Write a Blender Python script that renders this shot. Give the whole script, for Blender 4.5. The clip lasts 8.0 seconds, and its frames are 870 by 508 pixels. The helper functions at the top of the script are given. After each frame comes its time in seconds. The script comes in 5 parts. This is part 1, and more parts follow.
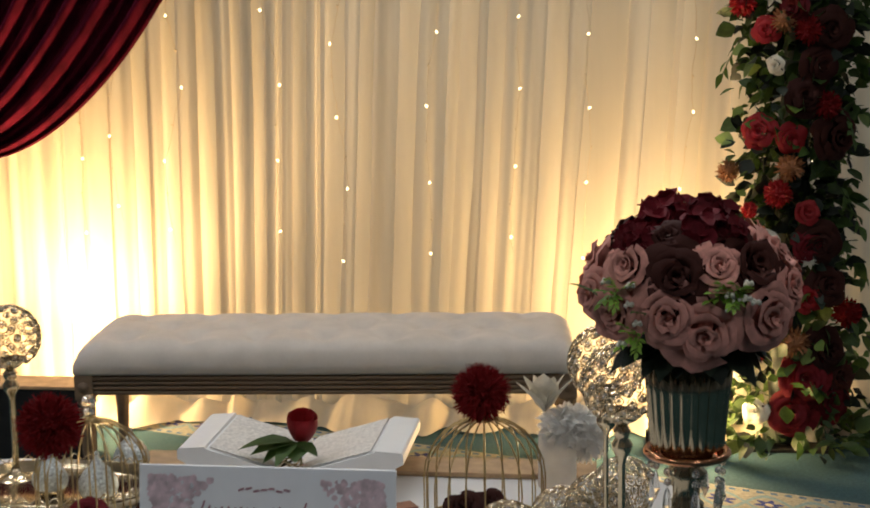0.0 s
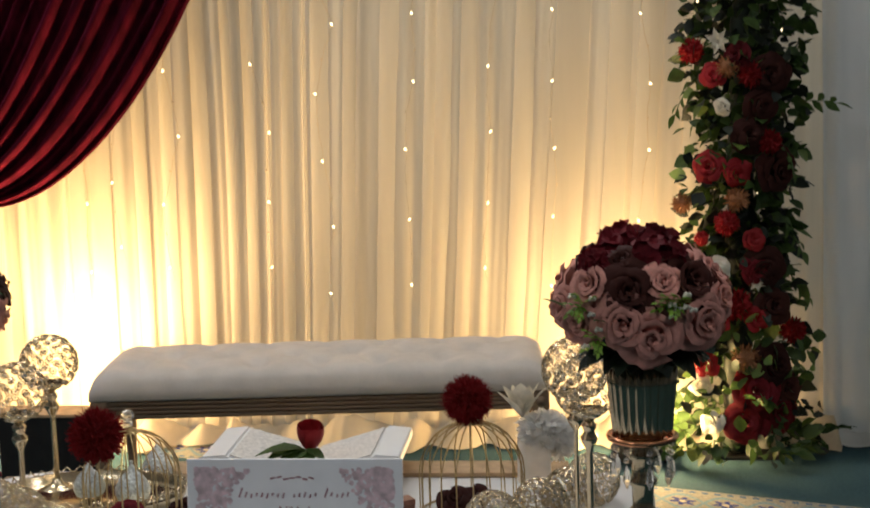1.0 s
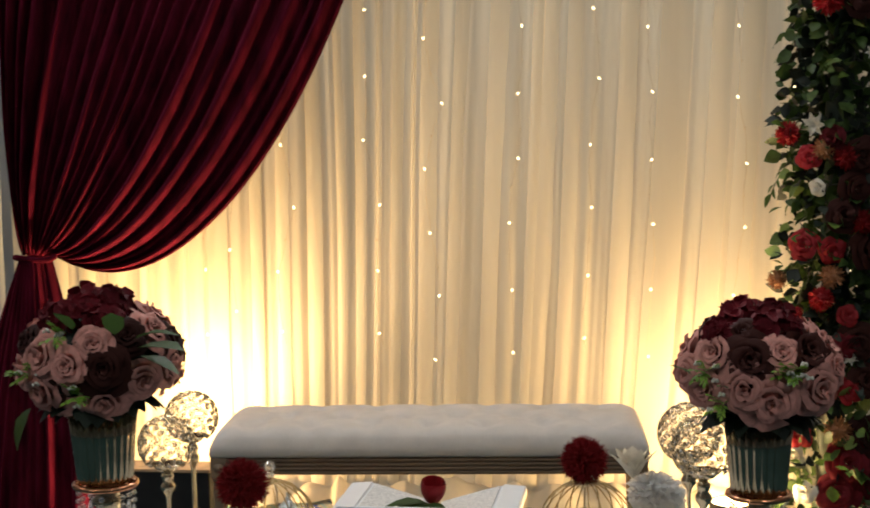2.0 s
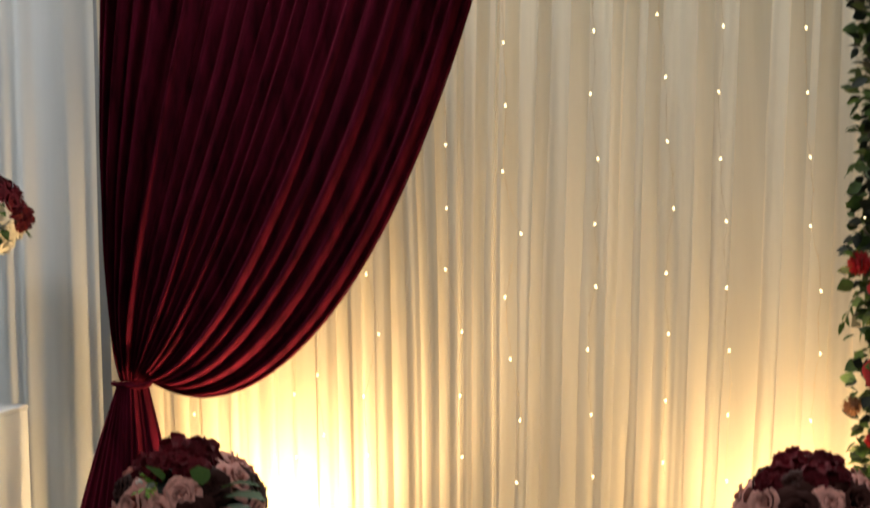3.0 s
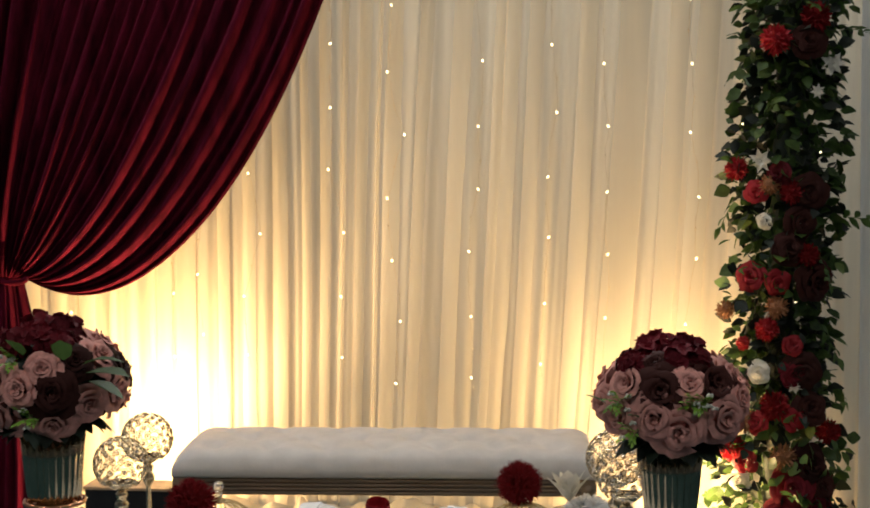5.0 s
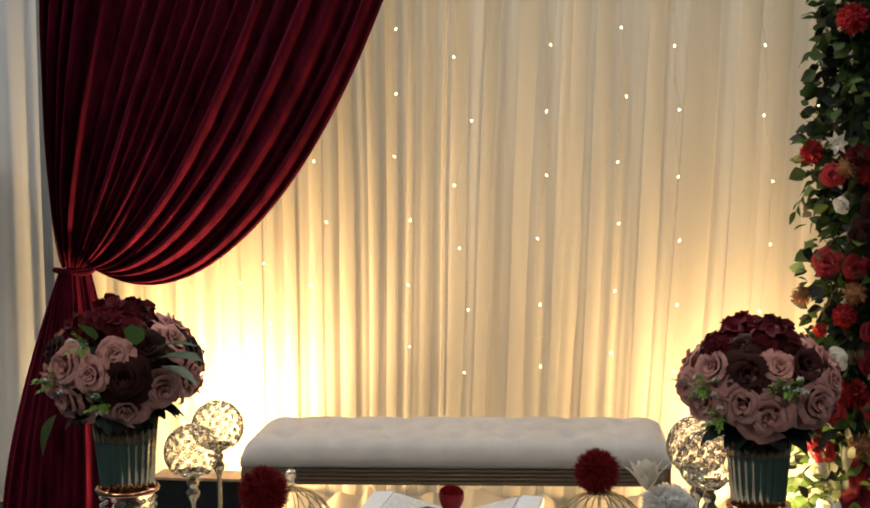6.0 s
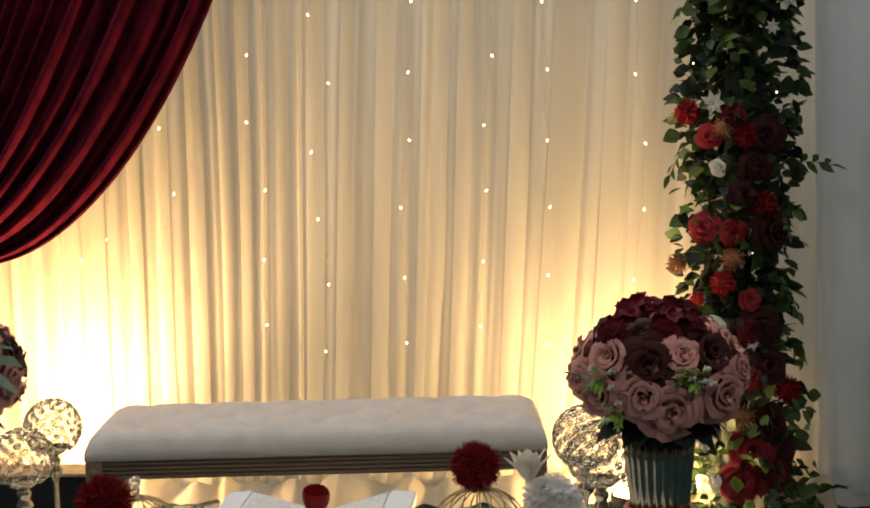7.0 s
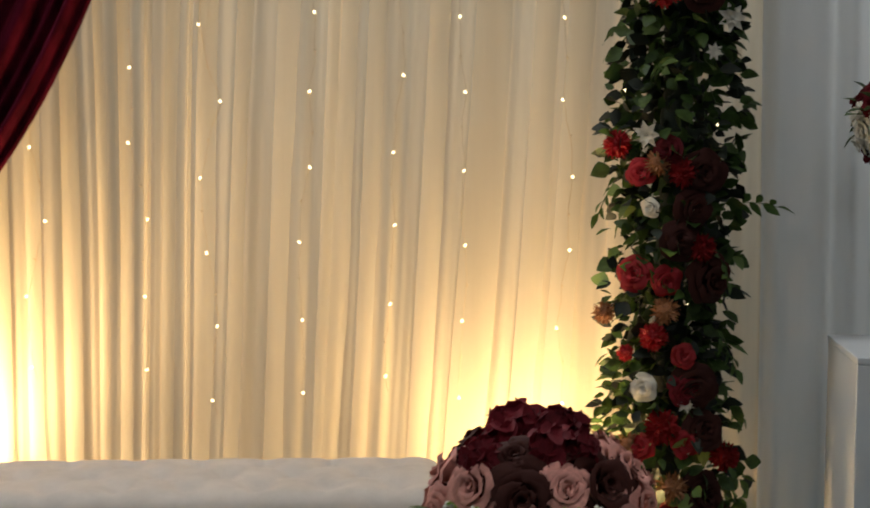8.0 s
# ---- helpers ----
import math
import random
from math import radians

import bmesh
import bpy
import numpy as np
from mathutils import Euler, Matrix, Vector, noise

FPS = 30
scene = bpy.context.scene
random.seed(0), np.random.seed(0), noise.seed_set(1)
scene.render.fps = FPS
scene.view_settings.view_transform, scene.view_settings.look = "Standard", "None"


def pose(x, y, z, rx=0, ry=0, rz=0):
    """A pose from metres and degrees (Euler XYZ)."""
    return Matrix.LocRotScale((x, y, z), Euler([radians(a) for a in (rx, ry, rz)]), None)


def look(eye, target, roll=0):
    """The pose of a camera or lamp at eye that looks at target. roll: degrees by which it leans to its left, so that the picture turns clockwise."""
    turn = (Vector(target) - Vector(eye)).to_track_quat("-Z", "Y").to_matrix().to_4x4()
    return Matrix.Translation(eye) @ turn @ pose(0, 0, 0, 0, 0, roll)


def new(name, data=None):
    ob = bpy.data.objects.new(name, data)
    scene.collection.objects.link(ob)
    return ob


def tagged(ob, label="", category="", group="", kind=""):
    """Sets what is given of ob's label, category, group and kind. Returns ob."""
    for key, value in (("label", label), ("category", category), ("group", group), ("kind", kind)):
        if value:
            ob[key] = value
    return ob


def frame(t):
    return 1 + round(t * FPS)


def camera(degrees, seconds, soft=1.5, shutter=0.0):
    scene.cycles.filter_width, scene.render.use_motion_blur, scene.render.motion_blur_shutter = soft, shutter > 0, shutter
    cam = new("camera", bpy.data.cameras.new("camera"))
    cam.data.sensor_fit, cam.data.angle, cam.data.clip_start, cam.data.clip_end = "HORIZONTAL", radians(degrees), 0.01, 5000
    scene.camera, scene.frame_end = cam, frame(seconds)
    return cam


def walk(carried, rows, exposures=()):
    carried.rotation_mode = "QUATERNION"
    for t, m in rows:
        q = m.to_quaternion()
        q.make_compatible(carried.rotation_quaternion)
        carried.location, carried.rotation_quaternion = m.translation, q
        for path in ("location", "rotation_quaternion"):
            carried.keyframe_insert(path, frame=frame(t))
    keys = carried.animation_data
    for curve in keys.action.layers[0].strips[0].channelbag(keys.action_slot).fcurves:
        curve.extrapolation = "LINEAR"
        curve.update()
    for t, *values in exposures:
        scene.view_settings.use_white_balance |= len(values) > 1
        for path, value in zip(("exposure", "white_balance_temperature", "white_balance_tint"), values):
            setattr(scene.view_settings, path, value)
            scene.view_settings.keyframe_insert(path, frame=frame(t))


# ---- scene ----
cam = camera(32.6, 8.0, soft=1.8, shutter=0.3)
PATH = [
    (0, (0.423, 0.165, 1.45), (0.176, 2.12, 1.105), -0.8),
    (0.3, (0.457, 0.038, 1.434), (0.178, 1.99, 1.097), -1.2),
    (0.5, (0.48, -0.036, 1.44), (0.191, 1.914, 1.106), -1.6),
    (1, (0.429, -0.265, 1.504), (0.226, 1.702, 1.207), -1.8),
    (1.5, (0.322, -0.423, 1.523), (0.135, 1.557, 1.311), -1.3),
    (1.7, (0.327, -0.466, 1.531), (0.101, 1.51, 1.326), -1.1),
    (2.8, (0.409, -0.637, 1.587), (0.0, 1.317, 1.461), -1.8),
    (3, (0.425, -0.679, 1.656), (0.004, 1.275, 1.591), -1.6),
    (3.5, (0.369, -0.775, 1.687), (-0.024, 1.186, 1.707), -1.6),
    (4, (0.505, -0.662, 1.607), (0.166, 1.309, 1.595), -1.7),
    (4.5, (0.495, -0.611, 1.571), (0.231, 1.365, 1.407), -1.3),
    (5, (0.468, -0.663, 1.578), (0.186, 1.31, 1.404), -0.4),
    (5.2, (0.454, -0.673, 1.57), (0.152, 1.297, 1.404), -0.5),
    (6.3, (0.384, -0.544, 1.549), (0.019, 1.412, 1.342), -1.0),
    (6.5, (0.347, -0.496, 1.556), (0.065, 1.471, 1.326), -1.3),
    (7, (0.363, -0.271, 1.546), (0.192, 1.708, 1.311), -1.5),
    (7.5, (0.487, -0.001, 1.572), (0.307, 1.978, 1.345), -0.7),
    (8, (0.484, 0.305, 1.581), (0.375, 2.29, 1.358), -0.1),
]
walk(cam, [(t, look(eye, target, roll)) for t, eye, target, roll in PATH],
     [(0, -0.22), (0.5, -0.24), (1, -0.14), (1.5, -0.10), (2.8, -0.05), (3.5, -0.08), (5, 0.0), (6.5, -0.05), (7, -0.10), (8, -0.20)])

# ---- world and light ----
world = bpy.data.worlds.new("hall_air")
scene.world = world
world.use_nodes = True
world.node_tree.nodes["Background"].inputs[0].default_value = (0.55, 0.65, 0.8, 1)
world.node_tree.nodes["Background"].inputs[1].default_value = 0.02


def lamp(name, kind, m, power, colour, **kw):
    data = bpy.data.lights.new(name, kind)
    data.energy, data.color = power, colour
    for k, v in kw.items():
        if k == "size":
            data.size = v
        elif k == "size_y":
            data.shape = "RECTANGLE"
            data.size_y = v
        elif k == "spread":
            data.spread = radians(v)
        elif k == "radius":
            data.shadow_soft_size = v
    ob = new(name, data)
    ob.matrix_world = m
    return ob


WARM = (1.0, 0.655, 0.30)
COOL = (0.96, 0.98, 1.0)
# two stage uplights on the carpet behind the bench, thrown up against the curtain
UPLIGHTS = ((-1.47, 4.80, 200), (0.60, 4.78, 60))
for ux, uy, power in UPLIGHTS:
    lamp("uplight_spill", "POINT", Matrix.Translation((ux, uy, 0.17)), 58, WARM, radius=0.07)
    throw = lamp("uplight_throw", "SPOT", look((ux, uy, 0.14), (ux * 0.8 - 0.15, 5.10, 1.45)), power, WARM, radius=0.05)
    throw.data.spot_size, throw.data.spot_blend = radians(118), 1.0
# unseen ceiling panels of the hall, added as cool fill light
FILL_PANELS = ((-2.2, -0.8, 44), (2.0, -0.8, 34), (-3.0, 3.2, 50), (1.9, 2.4, 12), (-0.4, 4.25, 34), (2.3, 5.95, 34), (-0.3, 5.95, 80))
for px, py, power in FILL_PANELS:
    lamp("ceiling_fill_light", "AREA", pose(px, py, 4.12), power, COOL, size=1.2, size_y=0.6)

# ---- materials ----


def mat(name, colour, rough=0.6, metal=0.0, vary=0.15, scale=30.0, bump=0.0, bump_scale=200.0, sheen=0.0, sheen_tint=None,
        spec=0.5, trans=0.0, through_light=0.0, per_object=0.0, fine=0.0, ior=1.45, coat=0.0, stretch=(1, 1, 1), sheer=0.0):
    m = bpy.data.materials.new(name)
    m.use_nodes = True
    nt = m.node_tree
    b = nt.nodes["Principled BSDF"]
    b.inputs["Roughness"].default_value = rough
    b.inputs["Metallic"].default_value = metal
    b.inputs["Specular IOR Level"].default_value = spec
    b.inputs["IOR"].default_value = ior
    b.inputs["Transmission Weight"].default_value = trans
    b.inputs["Coat Weight"].default_value = coat
    if sheen:
        b.inputs["Sheen Weight"].default_value = sheen
        b.inputs["Sheen Roughness"].default_value = 0.4
        b.inputs["Sheen Tint"].default_value = (*(sheen_tint or colour), 1)
    tc = nt.nodes.new("ShaderNodeTexCoord")
    mp = nt.nodes.new("ShaderNodeMapping")
    mp.inputs["Scale"].default_value = stretch
    nt.links.new(tc.outputs["Object"], mp.inputs["Vector"])
    n1 = nt.nodes.new("ShaderNodeTexNoise")
    n1.inputs["Scale"].default_value, n1.inputs["Detail"].default_value = scale, 5
    nt.links.new(mp.outputs["Vector"], n1.inputs["Vector"])
    ramp = nt.nodes.new("ShaderNodeMapRange")
    ramp.inputs[1].default_value, ramp.inputs[2].default_value = 0.3, 0.7
    ramp.inputs[3].default_value, ramp.inputs[4].default_value = 1 - vary, 1 + vary
    nt.links.new(n1.outputs["Fac"], ramp.inputs[0])
    value = ramp.outputs[0]
    if per_object:
        oi = nt.nodes.new("ShaderNodeObjectInfo")
        r2 = nt.nodes.new("ShaderNodeMapRange")
        r2.inputs[3].default_value, r2.inputs[4].default_value = 1 - per_object, 1 + per_object
        nt.links.new(oi.outputs["Random"], r2.inputs[0])
        mul = nt.nodes.new("ShaderNodeMath")
        mul.operation = "MULTIPLY"
        nt.links.new(value, mul.inputs[0])
        nt.links.new(r2.outputs[0], mul.inputs[1])
        value = mul.outputs[0]
    if fine:
        n3 = nt.nodes.new("ShaderNodeTexNoise")
        n3.inputs["Scale"].default_value, n3.inputs["Detail"].default_value = scale * 9, 3
        nt.links.new(mp.outputs["Vector"], n3.inputs["Vector"])
        r3 = nt.nodes.new("ShaderNodeMapRange")
        r3.inputs[3].default_value, r3.inputs[4].default_value = 1 - fine, 1 + fine
        nt.links.new(n3.outputs["Fac"], r3.inputs[0])
        mul2 = nt.nodes.new("ShaderNodeMath")
        mul2.operation = "MULTIPLY"
        nt.links.new(value, mul2.inputs[0])
        nt.links.new(r3.outputs[0], mul2.inputs[1])
        value = mul2.outputs[0]
    hsv = nt.nodes.new("ShaderNodeHueSaturation")
    hsv.inputs["Color"].default_value = (*colour, 1)
    nt.links.new(value, hsv.inputs["Value"])
    nt.links.new(hsv.outputs["Color"], b.inputs["Base Color"])
    if bump:
        n2 = nt.nodes.new("ShaderNodeTexNoise")
        n2.inputs["Scale"].default_value, n2.inputs["Detail"].default_value = bump_scale, 4
        nt.links.new(mp.outputs["Vector"], n2.inputs["Vector"])
        bp = nt.nodes.new("ShaderNodeBump")
        bp.inputs["Strength"].default_value, bp.inputs["Distance"].default_value = bump, 0.004
        nt.links.new(n2.outputs["Fac"], bp.inputs["Height"])
        nt.links.new(bp.outputs["Normal"], b.inputs["Normal"])
    if through_light:
        tr = nt.nodes.new("ShaderNodeBsdfTranslucent")
        nt.links.new(hsv.outputs["Color"], tr.inputs["Color"])
        mx = nt.nodes.new("ShaderNodeMixShader")
        mx.inputs[0].default_value = through_light
        nt.links.new(b.outputs[0], mx.inputs[1])
        nt.links.new(tr.outputs[0], mx.inputs[2])
        nt.links.new(mx.outputs[0], nt.nodes["Material Output"].inputs["Surface"])
    if sheer:
        out = nt.nodes["Material Output"]
        veil = nt.nodes.new("ShaderNodeMixShader")
        veil.inputs[0].default_value = sheer
        nt.links.new(out.inputs["Surface"].links[0].from_socket, veil.inputs[1])
        nt.links.new(nt.nodes.new("ShaderNodeBsdfTransparent").outputs[0], veil.inputs[2])
        nt.links.new(veil.outputs[0], out.inputs["Surface"])
    return m


def glow(name, colour, strength):
    m = bpy.data.materials.new(name)
    m.use_nodes = True
    b = m.node_tree.nodes["Principled BSDF"]
    b.inputs["Base Color"].default_value = (*colour, 1)
    b.inputs["Emission Color"].default_value = (*colour, 1)
    b.inputs["Emission Strength"].default_value = strength
    return m


# tone bands and the paler pleat put fold light and shade into the colour
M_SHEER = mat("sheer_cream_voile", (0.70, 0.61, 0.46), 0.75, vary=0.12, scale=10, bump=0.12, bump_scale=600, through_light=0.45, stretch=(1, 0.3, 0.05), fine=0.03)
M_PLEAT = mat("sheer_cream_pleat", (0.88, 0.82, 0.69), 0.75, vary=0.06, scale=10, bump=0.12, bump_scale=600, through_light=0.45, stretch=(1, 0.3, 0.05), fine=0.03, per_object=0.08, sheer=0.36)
M_WING = mat("white_voile", (0.78, 0.79, 0.78), 0.75, vary=0.05, scale=3, bump=0.12, bump_scale=600, through_light=0.4, stretch=(1, 1, 0.12), fine=0.03)
M_VELVET = mat("burgundy_velvet", (0.044, 0.0025, 0.008), 0.85, vary=0.6, scale=22, bump=0.35, bump_scale=90, sheen=0.205, sheen_tint=(0.75, 0.08, 0.17), spec=0.02, fine=0.35, stretch=(1, 1, 0.22))
M_LINEN = mat("greige_linen", (0.62, 0.565, 0.51), 0.9, vary=0.07, scale=14, bump=0.35, bump_scale=900, sheen=0.2, spec=0.2, fine=0.05)
M_OAK = mat("weathered_oak", (0.20, 0.135, 0.085), 0.6, vary=0.35, scale=12, bump=0.3, bump_scale=60, stretch=(0.12, 1, 1), fine=0.2)
M_CLOTH = mat("white_tablecloth", (0.72, 0.71, 0.70), 0.85, vary=0.05, scale=8, bump=0.25, bump_scale=500)
M_WHITECARD = mat("white_board", (0.80, 0.80, 0.80), 0.5, vary=0.03, scale=20)
M_CARD = mat("white_print_card", (0.88, 0.89, 0.92), 0.5, vary=0.03, scale=20)
M_GOLD = mat("polished_gold", (0.70, 0.58, 0.40), 0.22, 1.0, vary=0.12, scale=40, bump=0.05, bump_scale=90)
M_GOLDWIRE = mat("brushed_gold_wire", (0.50, 0.37, 0.18), 0.35, 1.0, vary=0.15, scale=60)
M_ROSEGOLD = mat("rose_gold", (0.60, 0.28, 0.15), 0.18, 1.0, vary=0.15, scale=40)
M_CHAMP = mat("champagne_mirror", (0.46, 0.385, 0.26), 0.2, 1.0, vary=0.12, scale=25, bump=0.08, bump_scale=40)
M_CRYSTAL = mat("crystal", (0.96, 0.95, 0.92), 0.03, 0.0, vary=0.02, trans=0.85, spec=0.8, ior=1.6)
M_SILVERGLITTER = mat("silver_glitter_glass", (0.60, 0.64, 0.64), 0.28, 0.8, vary=0.45, scale=220, bump=0.8, bump_scale=420)
M_MAUVE = mat("mauve_silk", (0.60, 0.275, 0.225), 0.75, vary=0.2, scale=3, bump=0.12, bump_scale=14, per_object=0.15, spec=0.2, fine=0.12)
M_MAROON = mat("maroon_silk", (0.040, 0.010, 0.007), 0.75, vary=0.3, scale=60, bump=0.15, bump_scale=220, per_object=0.35, spec=0.2)
M_WINE = mat("wine_red_silk", (0.115, 0.008, 0.013), 0.75, vary=0.3, scale=3, bump=0.12, bump_scale=14, through_light=0.1, per_object=0.25, spec=0.2, fine=0.15)
M_RED = mat("crimson_silk", (0.32, 0.009, 0.015), 0.65, vary=0.28, scale=70, through_light=0.18, per_object=0.25)
M_DEEPRED = mat("deep_red_yarn", (0.19, 0.010, 0.012), 0.85, vary=0.3, scale=120, per_object=0.1, spec=0.15)
M_RUST = mat("rust_brown_petal", (0.30, 0.13, 0.055), 0.75, vary=0.3, scale=60, per_object=0.2, through_light=0.15)
M_IVORY = mat("ivory_petal", (0.78, 0.74, 0.64), 0.65, vary=0.12, scale=50, through_light=0.2, per_object=0.08)
M_LEAF = mat("green_leaf", (0.054, 0.100, 0.023), 0.5, vary=0.35, scale=45, bump=0.2, bump_scale=120, through_light=0.38, per_object=0.5, fine=0.15)
M_FILLER = mat("bright_filler_green", (0.22, 0.38, 0.05), 0.5, vary=0.3, scale=45, through_light=0.3, per_object=0.3)
# paler green for some leaves, and for uplight put into leaf colour
M_LEAFLIGHT = mat("light_green_lit_leaf", (0.15, 0.22, 0.055), 0.5, vary=0.3, scale=45, bump=0.2, bump_scale=120, through_light=0.3, per_object=0.35)
# near-black green for dark leaves, and for shade put into the ivy's colour
M_LEAFDARK = mat("dark_and_shade_leaf", (0.010, 0.018, 0.009), 0.6, vary=0.35, scale=45, bump=0.2, bump_scale=120, per_object=0.3)
M_STEM = mat("brown_stem", (0.05, 0.04, 0.02), 0.8, vary=0.3)
M_BLACK = mat("black_casing", (0.012, 0.011, 0.011), 0.55, vary=0.3, scale=20, bump=0.15)
M_TAN = mat("raw_board_edge", (0.46, 0.31, 0.18), 0.7, vary=0.2)
M_WIRE = mat("clear_lead", (0.56, 0.46, 0.31), 0.4, vary=0.1)
M_BULB = glow("warm_fairy_bulb", (1.0, 0.80, 0.46), 4.0)
M_LENS = glow("uplight_lens", (1.0, 0.72, 0.36), 25.0)
M_PANEL = glow("fill_panel_diffuser", (0.88, 0.95, 1.0), 2.0)
M_PINKPRINT = mat("pale_pink_print", (0.68, 0.53, 0.57), 0.6, vary=0.35, scale=70)
M_MAUVEINK = mat("mauve_ink", (0.40, 0.22, 0.26), 0.6, vary=0.1)
M_OLIVEPRINT = mat("olive_print", (0.28, 0.22, 0.10), 0.6, vary=0.5, scale=300)
M_LACE = mat("lace_print", (0.70, 0.67, 0.63), 0.7, vary=0.22, scale=160, fine=0.2)
M_TULLE = mat("white_tulle", (0.90, 0.89, 0.87), 0.8, vary=0.06, through_light=0.7)
M_WALL = mat("hall_paint", (0.30, 0.31, 0.32), 0.8, vary=0.08, scale=2, bump=0.1)
M_CEIL = mat("ceiling_paint", (0.6, 0.6, 0.6), 0.85, vary=0.05, scale=2, bump=0.1)
M_GREYBOARD = mat("pale_grey_board", (0.66, 0.69, 0.71), 0.6, vary=0.08, scale=3)
M_CHOC = mat("dried_fruit", (0.20, 0.075, 0.045), 0.45, vary=0.4, scale=60, per_object=0.4, coat=0.3)


def carpet_material():
    m = bpy.data.materials.new("teal_carpet_with_border")
    m.use_nodes = True
    nt = m.node_tree
    b = nt.nodes["Principled BSDF"]
    b.inputs["Roughness"].default_value = 0.95
    b.inputs["Specular IOR Level"].default_value = 0.1
    L = nt.links.new
    tc = nt.nodes.new("ShaderNodeTexCoord")
    sep = nt.nodes.new("ShaderNodeSeparateXYZ")
    L(tc.outputs["Object"], sep.inputs[0])

    def mth(op, a, c=None, d=None):
        n = nt.nodes.new("ShaderNodeMath")
        n.operation = op
        for i, v in enumerate((a, c, d)):
            if v is None:
                continue
            if isinstance(v, (int, float)):
                n.inputs[i].default_value = v
            else:
                L(v, n.inputs[i])
        return n.outputs[0]

    def band(v, lo, hi):
        return mth("MULTIPLY", mth("GREATER_THAN", v, lo), mth("LESS_THAN", v, hi))

    def mix(f, a, c):
        n = nt.nodes.new("ShaderNodeMix")
        n.data_type = "RGBA"
        L(f, n.inputs[0])
        for i, v in ((6, a), (7, c)):
            if isinstance(v, tuple):
                n.inputs[i].default_value = (*v, 1)
            else:
                L(v, n.inputs[i])
        return n.outputs[2]

    v = mth("ADD", sep.outputs[1], mth("MULTIPLY", sep.outputs[0], 0.35))
    ux = sep.outputs[0]
    n1 = nt.nodes.new("ShaderNodeTexNoise")
    n1.inputs["Scale"].default_value, n1.inputs["Detail"].default_value = 4, 6
    L(tc.outputs["Object"], n1.inputs["Vector"])
    n2 = nt.nodes.new("ShaderNodeTexNoise")
    n2.inputs["Scale"].default_value, n2.inputs["Detail"].default_value = 90, 5
    L(tc.outputs["Object"], n2.inputs["Vector"])
    field = mix(n1.outputs["Fac"], (0.028, 0.066, 0.084), (0.052, 0.104, 0.122))
    lo = 4.477
    inside = band(v, lo, lo + 0.25)
    # scrollwork: interlaced waves and rosettes woven into the cream border
    w1 = mth("ADD", lo + 0.125, mth("MULTIPLY", mth("SINE", mth("MULTIPLY", ux, 24.0)), 0.07))
    w2 = mth("ADD", lo + 0.125, mth("MULTIPLY", mth("SINE", mth("MULTIPLY_ADD", ux, 24.0, 3.14)), 0.07))
    l1 = mth("LESS_THAN", mth("ABSOLUTE", mth("SUBTRACT", v, w1)), 0.012)
    l2 = mth("LESS_THAN", mth("ABSOLUTE", mth("SUBTRACT", v, w2)), 0.012)
    fx = mth("SUBTRACT", mth("FRACT", mth("MULTIPLY", ux, 7.64)), 0.5)
    fy = mth("DIVIDE", mth("SUBTRACT", v, lo + 0.125), 0.131)
    rr = mth("SQRT", mth("ADD", mth("MULTIPLY", fx, fx), mth("MULTIPLY", fy, fy)))
    lobes = mth("MULTIPLY_ADD", mth("SINE", mth("MULTIPLY", mth("ARCTAN2", fy, fx), 6.0)), 0.09, 0.24)
    ros = mth("LESS_THAN", rr, lobes)
    core = mth("LESS_THAN", rr, 0.09)
    ed = mth("MAXIMUM", band(v, lo + 0.012, lo + 0.03), band(v, lo + 0.22, lo + 0.238))
    dots = mth("GREATER_THAN", mth("SINE", mth("MULTIPLY", ux, 160.0)), 0.0)
    cream = mix(n2.outputs["Fac"], (0.20, 0.20, 0.17), (0.32, 0.31, 0.26))
    col = mix(mth("MAXIMUM", l1, l2), cream, (0.16, 0.24, 0.27))
    col = mix(ros, col, (0.035, 0.05, 0.19))
    col = mix(core, col, (0.5, 0.45, 0.3))
    col = mix(mth("MULTIPLY", ed, dots), col, (0.06, 0.12, 0.22))
    col = mix(inside, field, col)
    hsv = nt.nodes.new("ShaderNodeHueSaturation")
    L(col, hsv.inputs["Color"])
    L(mth("MULTIPLY_ADD", n2.outputs["Fac"], 0.9, 0.55), hsv.inputs["Value"])
    L(hsv.outputs[0], b.inputs["Base Color"])
    n3 = nt.nodes.new("ShaderNodeTexNoise")
    n3.inputs["Scale"].default_value, n3.inputs["Detail"].default_value = 500, 2
    L(tc.outputs["Object"], n3.inputs["Vector"])
    bp = nt.nodes.new("ShaderNodeBump")
    bp.inputs["Strength"].default_value, bp.inputs["Distance"].default_value = 0.6, 0.006
    L(n3.outputs["Fac"], bp.inputs["Height"])
    L(bp.outputs[0], b.inputs["Normal"])
    return m


M_CARPET = carpet_material()

# ---- mesh helpers ----


def mesh_of(bm, name, material, smooth=True):
    me = bpy.data.meshes.new(name)
    bm.to_mesh(me)
    bm.free()
    me.materials.append(material)
    if smooth:
        me.polygons.foreach_set("use_smooth", [True] * len(me.polygons))
    return me


